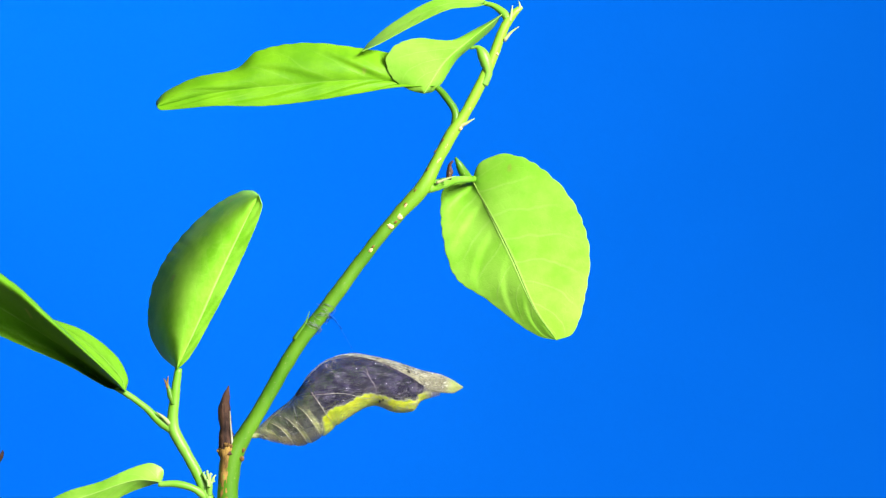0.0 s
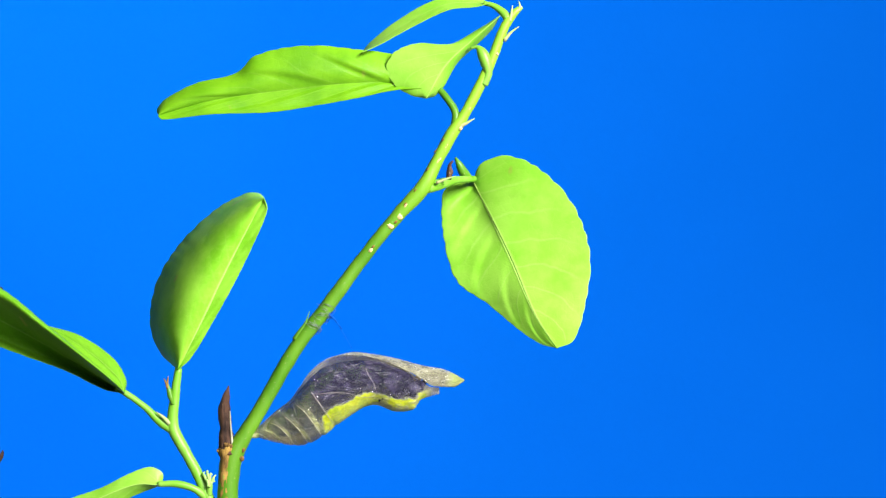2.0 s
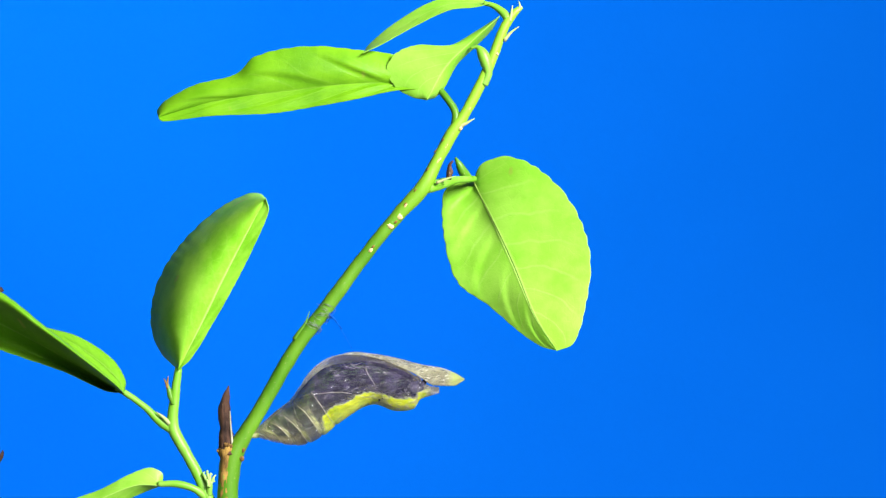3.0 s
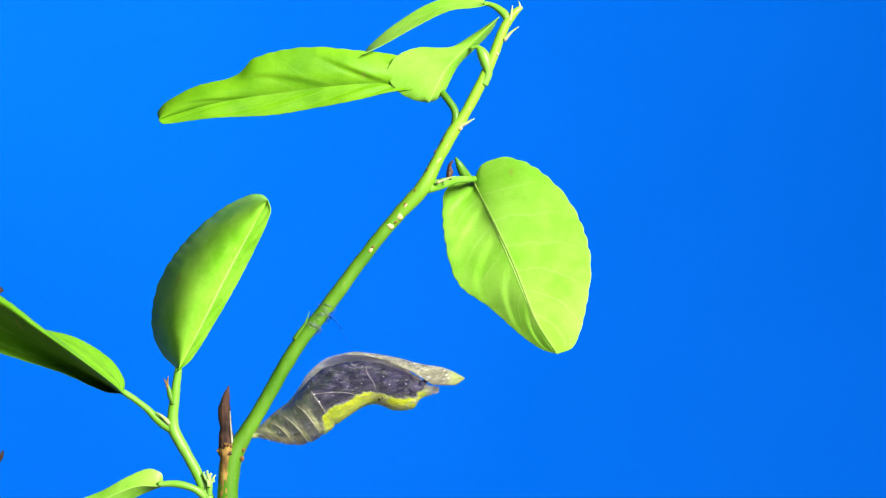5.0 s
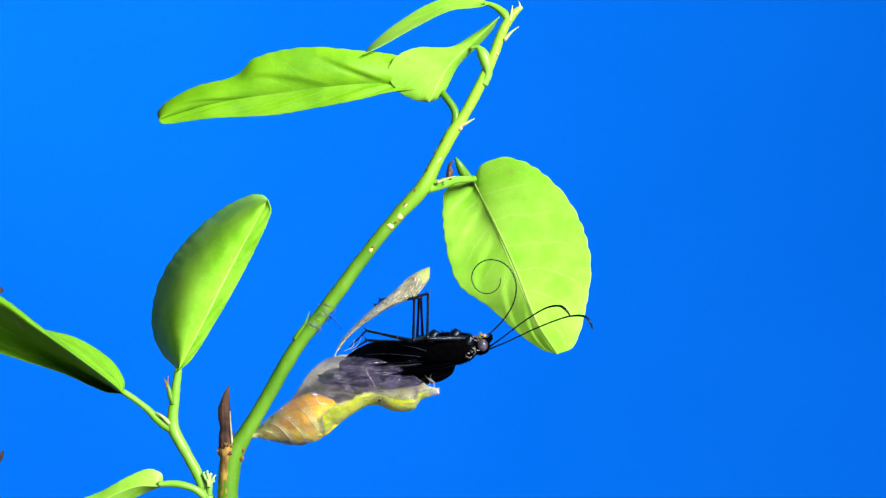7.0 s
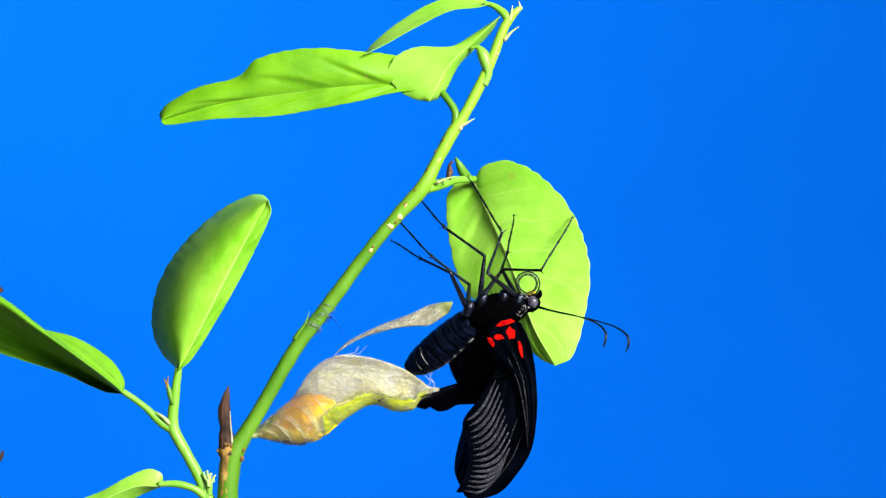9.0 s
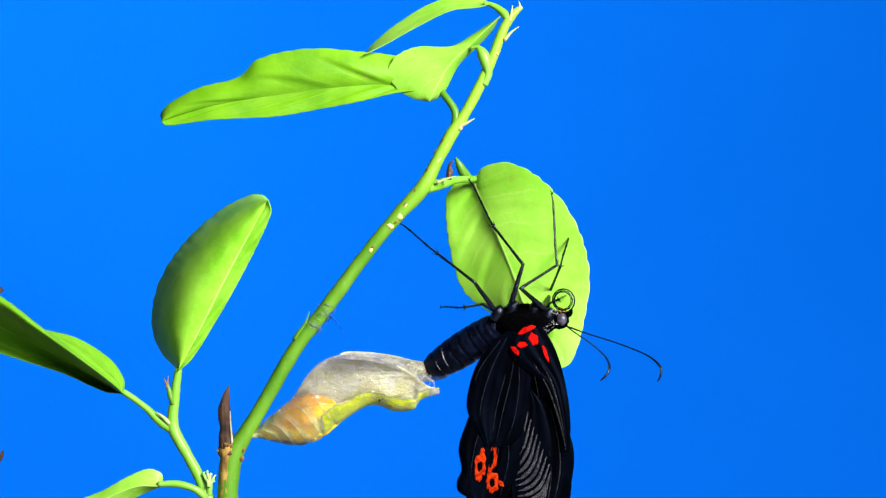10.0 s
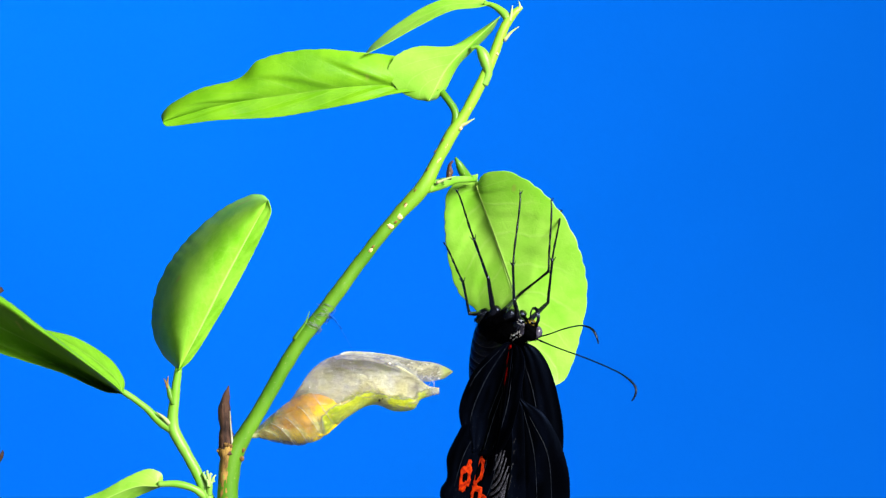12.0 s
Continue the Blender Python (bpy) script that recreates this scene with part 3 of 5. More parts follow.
    leaf("turned_lobe", [(222, 693), (214, 668), (166, 618), (95, 567)], [(222, 693), (226, 670), (205, 630), (150, 587), (95, 566)], [(222, 693), (200, 668), (150, 618), (95, 568)],
         lambda s, q: -14 + 70 * s - 12 * q * q + (26 * q * q if q < 0 else 0), LEAF_LOBE, LEAVES["low"][0], "paler lobe of the leaf turned upward", (222, 694, 6), wavy=0.6)
    LEAVES["bottom"] = (leaf("leaf", [(286, 853), (240, 850), (170, 872), (90, 900), (20, 930)],
                             [(286, 853), (289, 832), (268, 820), (230, 830), (180, 852), (110, 874), (20, 930)],
                             [(286, 853), (262, 860), (225, 874), (170, 905), (100, 930), (20, 930)],
                             lambda s, q: -12 - 6 * s + 18 * abs(q), LEAF_YOUNG, plant, "pale lime leaf spreading low on the twig", (287, 856, -10)), (287, 856, -10))


build_leaves()


def build_dry_twig():
    twig = thing("dry_twig", at(-90, 2141, 320), "thin dry brown twig standing beside the plant", "twig")
    twig.location.z = 0.0
    limb("stem", [(-62, 1960, 320, 9), (-60, 1300, 320, 9), (-58, 850, 320, 8), (-50, 640, 320, 7), (-30, 540, 320, 7), (-4, 516, 320, 9), (4, 511, 320, 5)], BARK, twig, "", 9, 60, 0.3, 21)
    limb("spur", [(-58, 880, 320, 6), (-30, 836, 320, 6), (-4, 816, 320, 6), (3, 806, 320, 4), (5, 797, 320, 1)], BARK, twig, "", 8, 20, 0.4, 22)


build_dry_twig()


# ---- the chrysalis ----
TOP = [(447, 765), (480, 735), (515, 708), (548, 662), (580, 637), (620, 627), (660, 631), (700, 641), (750, 657), (780, 664), (802, 674), (819, 685)]
LOW = [(447, 772), (495, 785), (535, 790), (567, 776), (594, 756), (640, 724), (664, 718), (700, 730), (732, 727), (745, 710), (775, 701), (800, 697), (819, 687)]
CUT = [(447, 762), (500, 718), (548, 655), (575, 630), (592, 628), (608, 630), (628, 631), (655, 635), (690, 645), (722, 660), (746, 676), (762, 687), (819, 692)]


def level(points, u):
    """Height of a profile at u, smoothly."""
    lo, hi = 0.0, 1.0
    pts = [(p[0], p[1], 0) for p in points]
    for _ in range(26):
        mid = (lo + hi) / 2
        if curve(pts, mid)[0] < u:
            lo = mid
        else:
            hi = mid
    return curve(pts, lo)[1]


def shell_piece(name, u0, u1, which, parent, label, pivot, grow=1.0):
    """A stretch of the pupal skin from u0 to u1: all of its ring, or what lies above or below the seam."""
    bm = bmesh.new()
    uv = bm.loops.layers.uv.new()
    rows, sides = 110, 32
    marks, before = {}, None
    for i in range(rows + 1):
        u = u0 + (u1 - u0) * i / rows
        top, low = level(TOP, u), level(LOW, u)
        mid, half = (top + low) / 2, max(1.2, (low - top) / 2)
        deep = max(1.2, half * (0.86 if u < 560 else 0.78 + 0.1 * math.sin((u - 560) / 60)))
        s = (u - 447) / 372
        start, span = 0.0, 2 * math.pi
        if which != "ring":
            lap = 5 * min(1.0, max(0.0, (u - 640) / 60)) if which == "above" else 0.0
            cut = min(max(level(CUT, u) + lap, top + 0.5), low - 0.5)
            open_at = math.acos(max(-1, min(1, (mid - cut) / half)))
            start, span = (-open_at, 2 * open_at) if which == "above" else (open_at, 2 * (math.pi - open_at))
        line = []
        for j in range(sides + 1):
            a = start + span * j / sides
            rough = 1 + 0.03 * noise.noise(Vector((u * 0.03, math.cos(a) * 1.5, math.sin(a) * 1.5)))
            # ring joints of the tail lean back towards the belly
            lean = u - 60 * (1 - math.cos(a)) / 2
            groove = 1 - 0.05 * math.exp(-((((lean - 450) % 24) - 12) / 2.6) ** 2) * min(1.0, max(0.0, (548 - lean) / 12)) if lean < 548 else 1.0
            k = half * groove * grow * rough
            v = bm.verts.new(at(u, mid - math.cos(a) * k, -math.sin(a) * deep * groove * grow * rough))
            marks[v] = (s, (1 - math.cos(a)) / 2)
            line.append(v)
        if before:
            for j in range(sides):
                f = bm.faces.new((before[j], before[j + 1], line[j + 1], line[j]))
                for loop in f.loops:
                    loop[uv].uv = marks[loop.vert]
        before = line
    bmesh.ops.remove_doubles(bm, verts=bm.verts, dist=2e-6)
    return part(name, bm, PLATE if name == "lid" else SHELL, parent, label, at(*pivot), 0.00012)


HINGE = (594, 634, 0)
chrysalis = thing("chrysalis", at(447, 769), "swallowtail chrysalis with thin horny skin, hung from the stem", "chrysalis")
front_shell = shell_piece("pupal_case", 447, 778, "below", chrysalis, "thin translucent case with an amber ringed tail", (447, 769, 0))
lid = shell_piece("lid", 592, 819, "above", chrysalis, "split-off back plate with a pointed olive tip", HINGE, 1.012)


def on_shell(u, v):
    """Depth of the near flank of the shell at (u, v)."""
    top, low = level(TOP, u), level(LOW, u)
    mid, half = (top + low) / 2, (low - top) / 2
    deep = half * (0.86 if u < 560 else 0.78 + 0.1 * math.sin((u - 560) / 60))
    return -deep * 1.02 * math.sqrt(max(0.02, 1 - ((v - mid) / half) ** 2)) - 0.5


FLUID_PART = []


def chrysalis_trim():
    for i in range(4):
        path = []
        for f in (0.36, 0.5, 0.64, 0.78, 0.9):
            q = (1 - math.cos(math.pi * f)) / 2
            x = 462 + 24 * i + 60 * q
            y = level(TOP, x) * (1 - q) + level(LOW, x) * q
            path.append((x, y, on_shell(x, y) + 0.7, 0.15 + 0.32 * math.sin((f - 0.2) * 4.2)))
        limb("ring_ridge", path, RING_SKIN, front_shell, "", 8, 18, 0.3)
    limb("tail_hook", [(436, 768, 0, 5), (446, 770, 0, 6), (458, 768, 0, 7)], THORN, front_shell, "", 8, 8, 0.3)
    # raised edges of the wing case and a fine crack
    for points, r, mat in ((((535, 702), (570, 698), (610, 697), (650, 706), (664, 702)), 0.28, RING_SKIN), (((648, 652), (654, 668), (663, 682), (668, 703)), 0.22, RING_SKIN)):
        limb("ridge", [(u, v, on_shell(u, v), r) for u, v in points], mat, front_shell, "", 6, 22, 0.3)
    for points in (((756, 690), (762, 680), (758, 672), (752, 666)), ((766, 690), (770, 680), (762, 672), (764, 666)), ((758, 672), (766, 678), (770, 688))):
        limb("skin_shred", [(u, v, -6, 0.36) for u, v in points], PALE, front_shell, "white shred of torn skin", 5, 12, 0.5)
    for points in (((612, 640), (628, 648), (640, 644)), ((620, 646), (632, 654), (652, 652)), ((604, 640), (612, 650), (628, 655))):
        limb("skin_shred", [(u, v, -4, 0.35) for u, v in points], PALE, lid, "white shred of torn skin", 5, 10, 0.6)
    for u, v, r in ((672, 711, 2.2), (678, 708, 1.3)):
        part("spot", blob(bmesh.new(), (u, v, -30), (r, r, 4)), CUTICLE, front_shell, "dark pore", at(u, v, -30))
    for points, seed in (([(454, 769, 2, 4), (468, 767, 2, 10), (486, 763, 2, 17), (508, 757, 0, 25), (540, 752, 0, 32), (570, 742, 0, 28), (598, 730, 4, 17), (626, 716, 8, 9), (646, 708, 10, 3)], 31),
                         ([(484, 746, 10, 5), (504, 734, 10, 14), (528, 724, 11, 20), (552, 718, 12, 22), (578, 720, 12, 17), (600, 724, 12, 6)], 33)):
        FLUID_PART.append(limb("amber_fluid", points, FLUID, chrysalis, "amber fluid left in the tail of the case", 18, 40, 0.12, seed))
    limb("girdle_thread", [(594, 566, -4, 0.55), (612, 598, -4, 0.4), (628, 626, -6, 0.4)], SILK_SHADED, chrysalis, "fine silk girdle thread, coloured dark as in shade", 5, 10)


chrysalis_trim()

# ---- the butterfly ----
def local_limb(bm, points, sides=8, rows=10, lumps=0.0):
    """A round limb through points (x, y, z, radius) of a part's own space, in tenths of a millimetre."""
    before = None
    for i in range(rows + 1):
        p = curve(points, i / rows)
        a, b = curve(points, max(0, i - 0.5) / rows), curve(points, min(rows, i + 0.5) / rows)
        ahead = Vector((b[0] - a[0], b[1] - a[1], b[2] - a[2])).normalized()
        x = ahead.cross(Vector((0.02, 0.03, 1))).normalized()
        y = ahead.cross(x)
        c = Vector(p[:3])
        ring = []
        for j in range(sides):
            d = x * math.cos(2 * math.pi * j / sides) + y * math.sin(2 * math.pi * j / sides)
            ring.append(bm.verts.new((c + d * p[3] * (1 + lumps * noise.noise((c + d * p[3]) * 0.11))) * U))
        if before:
            for j in range(sides):
                bm.faces.new((before[j], before[(j + 1) % sides], ring[(j + 1) % sides], ring[j]))
        else:
            bm.faces.new(ring)
        before = ring
    bm.faces.new(before)
    return bm


def local_blob(bm, c, radii, lumps=0.0, rows=12, sides=18):
    made = bmesh.ops.create_uvsphere(bm, u_segments=sides, v_segments=rows, radius=1.0)
    for v in made["verts"]:
        d = Vector((v.co.x * radii[0], v.co.y * radii[1], v.co.z * radii[2]))
        d *= 1 + lumps * noise.noise(v.co * 3.1)
        v.co = (Vector(c) + d) * U
    return bm


def hairs(bm, c, radii, count, length, seed, flat=0.3):
    """Short bristles standing on a rounded body."""
    rng = random.Random(seed)
    for _ in range(count):
        d = Vector((rng.gauss(0, 1), rng.gauss(0, 1), rng.gauss(0, 1))).normalized()
        base = Vector(c) + Vector((d.x * radii[0], d.y * radii[1], d.z * radii[2])) * 0.97
        lean = (d + Vector((-0.5, 0, 0)) + Vector((rng.uniform(-1, 1), rng.uniform(-1, 1), rng.uniform(-1, 1))) * flat).normalized()
        side = lean.cross(Vector((0.3, 0.2, 1))).normalized() * 0.7
        other = lean.cross(side)
        tip = base + lean * length * rng.uniform(0.5, 1.2)
        a, b, e, t = (bm.verts.new(p * U) for p in (base + side, base - side * 0.5 + other, base - side * 0.5 - other, tip))
        for f in ((a, b, t), (b, e, t), (e, a, t)):
            bm.faces.new(f)
    return bm


butterfly = thing("butterfly", (0, 0, 0), "black swallowtail butterfly with red wing spots, newly emerged", "butterfly")
FEMUR, TIBIA, TARSUS, NECK, ABDOMEN, FEELER, LINK, LINKS = 78, 90, 128, 62, 182, 212, 8.0, 40
PARTS = {}


def build_body():
    bm = local_blob(bmesh.new(), (0, 0, 0), (62, 31, 30), 0.12)
    PARTS["thorax"] = part("thorax", hairs(bm, (0, 0, 0), (62, 31, 30), 260, 9, 1), FUR, butterfly, "furry black thorax")
    for x, y in ((44, 10), (20, 22), (-18, 24), (-44, 16)):
        for z in (14, -14):
            part("coxa", local_limb(bmesh.new(), [(x - 10, y - 14, z, 9), (x, y + 2, z, 10), (x + 6, y + 10, z, 6)], 10, 8, 0.2), CUTICLE, PARTS["thorax"])
    for x, y, s in ((52, 14, 7), (50, -8, 6), (40, -14, 5)):
        part("pale_tuft", hairs(bmesh.new(), (x, y, 20), (s, s * 0.7, s * 0.7), 16, 5, x), PALE, PARTS["thorax"], "tuft of pale scales")
    # head
    bm = local_blob(bmesh.new(), (0, 0, 0), (17, 17, 17), 0.1)
    head = PARTS["head"] = part("head", hairs(bm, (0, 0, 0), (16, 16, 16), 90, 5, 2), FUR, butterfly, "small furry black head")
    for z in (13, -13):
        part("eye", local_blob(bmesh.new(), (4, 1, z), (9.5, 11, 8), 0.0, 14, 20), EYE, head, "round glossy grey eye")
    part("brow", hairs(bmesh.new(), (4, 15, 0), (6, 4, 9), 120, 6, 3), GOLD, head, "golden tuft between the eyes")
    part("palp", local_limb(bmesh.new(), [(8, 6, 5, 4), (18, 10, 5, 5), (22, 18, 4, 2)], 8, 8), FUR, head)
    # abdomen, ringed
    bm = bmesh.new()
    rows = [(0, 0, 0, 18), (14, 2, 0, 25), (54, 3, 0, 30), (100, 3, 0, 31), (145, 1, 0, 26), (171, -2, 0, 17), (182, -4, 0, 6)]
    before, count, sides = None, 72, 22
    for i in range(count + 1):
        p = curve(rows, i / count)
        groove = 1 - 0.09 * math.exp(-(((p[0] % 22) - 11) / 2.2) ** 2)
        ring = []
        for j in range(sides):
            a = 2 * math.pi * j / sides
            r = p[3] * groove * (1 + 0.04 * noise.noise(Vector((p[0] * 0.1, math.cos(a) * 2, math.sin(a) * 2))))
            ring.append(bm.verts.new(Vector((p[0], p[1] + math.cos(a) * r, math.sin(a) * r * 0.95)) * U))
        if before:
            for j in range(sides):
                bm.faces.new((before[j], before[(j + 1) % sides], ring[(j + 1) % sides], ring[j]))
        else:
            bm.faces.new(ring)
        before = ring
    bm.faces.new(before)
    abdomen = PARTS["abdomen"] = part("abdomen", bm, BELLY, butterfly, "ringed blue-black abdomen")
    for x in (121, 141, 160):
        r = curve(rows, x / 182)[3]
        part("pale_ring", local_limb(bmesh.new(), [(x, 3 + r * 0.3, r * 0.93, 0.3), (x - 3, 3 - r * 0.3, r * 0.95, 0.6), (x - 6, 2 - r * 0.75, r * 0.65, 0.6)], 6, 10), PALE, abdomen, "thin pale ring line")
    for x in (30, 55, 77, 99, 121, 141):
        r = curve(rows, x / 182)[3]
        part("bristle_tuft", hairs(bmesh.new(), (x, r, 6), (5, 1.5, 8), 26, 4, x), PALE, abdomen)
    # feelers and tongue
    for key, z in (("feeler_near", 0), ("feeler_far", 0)):
        bm = local_limb(bmesh.new(), [(0, 0, 0, 1.7), (45, 1, 0, 1.25), (110, 5, 0, 1.25), (168, 5, 0, 1.4), (194, 0, 0, 1.9), (208, -8, 0, 2.2), (212, -22, 0, 1.9), (210, -31, 0, 1.0)], 8, 44)
        PARTS[key] = part("antenna", bm, CUTICLE, butterfly, "thin black clubbed antenna")
    for i in range(LINKS):
        r0, r1 = 1.5 - i * 0.018, 1.5 - (i + 1) * 0.018
        bm = local_limb(bmesh.new(), [(-0.8, 0, 0, r0), (LINK * 0.5, 0, 0, r0), (LINK + 0.8, 0, 0, r1)], 7, 4)
        PARTS["tongue", i] = part("proboscis_link", bm, CUTICLE, butterfly, "link of the thin black coiled proboscis")
    for leg in ("fore_near", "fore_far", "mid_near", "mid_far", "hind_near", "hind_far"):
        PARTS[leg, 0] = part("femur", local_limb(bmesh.new(), [(-3, 0, 0, 3.4), (10, 0, 0, 5.0), (44, 0, 0, 4.2), (73, 0, 0, 3.2), (79, 0, 0, 2.5)], 9, 14, 0.1), CUTICLE, butterfly, "black upper leg")
        tibia = PARTS[leg, 1] = part("tibia", local_limb(bmesh.new(), [(-2, 0, 0, 2.7), (8, 0.5, 0, 2.8), (56, 0, 0, 2.2), (86, 0, 0, 2.6), (91, 0, 0, 1.8)], 8, 14, 0.06), CUTICLE, butterfly, "black shin")
        for k in range(2):
            part("spur", local_limb(bmesh.new(), [(86, 0, 0, 1.3), (92, -3 + 6 * k, 2, 1.0), (99, -6 + 12 * k, 3, 0.3)], 5, 4), CUTICLE, tibia)
        bm = local_limb(bmesh.new(), [(-1, 0, 0, 2.2), (30, 0.6, 0, 1.7), (34, 0.6, 0, 2.3), (58, 0, 0, 1.6), (62, 0, 0, 2.1), (88, -0.5, 0, 1.5), (92, -0.5, 0, 2.0), (118, 0, 0, 1.4), (128, 2, 0, 0.9)], 7, 36)
        tarsus = PARTS[leg, 2] = part("tarsus", bm, CUTICLE, butterfly, "thin jointed black foot")
        for k in (-1, 1):
            part("claw", local_limb(bmesh.new(), [(126, 0, 0, 1.0), (131, k * 2, 0, 0.8), (134, k * 4, -2, 0.2)], 5, 4), CUTICLE, tarsus)


def panel_rise(s, q, seed):
    return 0.5 * math.cos(q * 11 + seed) - 3.0 * q * q + 2.2 * noise.noise(Vector((s * 3, q * 1.1, seed + 9)))


def across_panel(shape, x):
    """The two margins of a wing panel at x along it."""
    length, left, right = shape
    return level(left, x), level(right, x)


def panel_mesh(shape, seed):
    """One rigid piece of a wing, in its own space: X runs from the root to the margin, Y towards the leading edge, Z to the viewer."""
    bm = bmesh.new()
    uv = bm.loops.layers.uv.new()
    rows, half = 60, 9
    across = [-1.0, -0.97] + [j / half for j in range(-half + 1, half)] + [0.97, 1.0]
    marks, before = {}, None
    for i in range(rows + 1):
        x = shape[0] * (0.5 - 0.5 * math.cos(math.pi * i / rows))
        lo, hi = across_panel(shape, x)
        line = []
        for q in across:
            y = (lo + hi) / 2 + q * (hi - lo) / 2
            v = bm.verts.new(Vector((x, y, panel_rise(x / 230, q, seed))) * U)
            marks[v] = (x / shape[0], q)
            line.append(v)
        if before:
            for j in range(len(across) - 1):
                f = bm.faces.new((before[j], before[j + 1], line[j + 1], line[j]))
                for loop in f.loops:
                    loop[uv].uv = marks[loop.vert]
        before = line
    return bm


def on_panel(shape, seed, x, y, lift):
    """A point over the panel's face, kept within its margins."""
    x = max(2.0, min(shape[0] - 2.0, x))
    lo, hi = across_panel(shape, x)
    half = max(1.0, (hi - lo) / 2)
    q = max(-0.93, min(0.93, (y - (lo + hi) / 2) / half))
    return Vector((x, (lo + hi) / 2 + q * half, panel_rise(x / 230, q, seed) + lift))


def patch_mesh(shape, seed, x, y, a, b, turn, lift):
    """A ragged patch of coloured scales lying on a panel."""
    bm = bmesh.new()
    rings, sides = 5, 26
    before, hub = None, bm.verts.new(on_panel(shape, seed, x, y, lift) * U)
    co, si = math.cos(radians(turn)), math.sin(radians(turn))
    for i in range(1, rings + 1):
        ring = []
        for j in range(sides):
            g = 2 * math.pi * j / sides
            r = i / rings * (1 + 0.34 * noise.noise(Vector((math.cos(g) * 1.7 + x, math.sin(g) * 1.7, y))) + 0.24 * noise.noise(Vector((math.cos(g) * 6 + x, math.sin(g) * 6, y))))
            dx, dy = a * r * math.cos(g), b * r * math.sin(g)
            ring.append(bm.verts.new(on_panel(shape, seed, x + dx * co - dy * si, y + dx * si + dy * co, lift) * U))
        for j in range(sides):
            if before:
                bm.faces.new((before[j], before[(j + 1) % sides], ring[(j + 1) % sides], ring[j]))
            else:
                bm.faces.new((hub, ring[j], ring[(j + 1) % sides]))
        before = ring
    return bm


def cord(shape, seed, points, radius, lift, rows=18):
    """A slim ridge over the panel through (x, y) points, thinning out at both ends."""
    row = []
    for i, (x, y) in enumerate(points):
        p = on_panel(shape, seed, x, y, lift)
        row.append((p.x, p.y, p.z, radius * (0.35 if i in (0, len(points) - 1) else 1.0)))
    return local_limb(bmesh.new(), row, 7, rows, 0.25)


# wing pieces: length, margin behind, margin in front, in tenths of a millimetre
SHAPES = {
    "fore_lead": (235, [(0, 0), (20, -36), (50, -40), (80, -20), (110, 2), (150, 6), (215, 4), (235, 6)], [(0, 0), (6, 12), (15, 25), (60, 37), (123, 37), (183, 28), (235, 12)]),
    "fore_tip": (222, [(0, -4), (30, -30), (80, -40), (130, -40), (180, -35), (215, -25), (222, -6)], [(0, 4), (5, 12), (60, 37), (100, 47), (147, 43), (187, 31), (222, -6)]),
    "fore_fan": (243, [(0, -3), (70, -20), (122, -36), (150, -22), (172, -8), (210, -2), (243, -8)], [(0, 3), (30, 30), (100, 55), (180, 60), (228, 35), (243, -4)]),
    "hind_root_back": (205, [(0, -4), (6, -12), (25, -26), (50, -42), (85, -53), (140, -55), (168, -42), (190, -25), (205, -9)], [(0, 2), (20, 8), (150, 8), (195, 4), (205, -6)]),
    "hind_root_front": (205, [(0, -2), (20, -6), (150, -6), (195, -4), (205, -2)], [(0, 4), (6, 24), (26, 40), (60, 47), (110, 52), (170, 50), (198, 34), (205, 4)]),
    "hind_hem_back": (212, [(0, -4), (20, -38), (60, -50), (100, -55), (136, -44), (156, -49), (174, -44), (182, -27), (190, -31), (204, -18), (212, -8)], [(0, 0), (20, 8), (150, 8), (200, 4), (212, 0)]),
    "hind_hem_front": (215, [(0, 0), (20, -6), (150, -6), (200, -4), (215, 2)], [(0, 3), (20, 40), (70, 58), (120, 55), (160, 45), (195, 35), (215, 6)]),
    "far_root_back": (235, [(0, -6), (4, -24), (20, -40), (60, -54), (120, -63), (180, -66), (222, -56), (235, -20)], [(0, 2), (20, 8), (200, 8), (235, 0)]),
    "far_root_front": (235, [(0, -2), (20, -6), (200, -6), (235, 0)], [(0, 4), (4, 20), (16, 36), (45, 52), (100, 64), (170, 68), (220, 55), (235, 10)]),
    "far_hem_back": (236, [(0, -4), (30, -54), (90, -74), (160, -82), (225, -56), (236, -10)], [(0, 0), (20, 8), (200, 8), (236, 0)]),
    "far_hem_front": (236, [(0, 0), (20, -6), (200, -6), (236, 0)], [(0, 4), (30, 46), (90, 76), (150, 88), (205, 78), (236, 10)]),
}
WING_NAMES = {"fore": "forewing_panel", "hind": "hindwing_panel", "far": "far_wing_panel"}


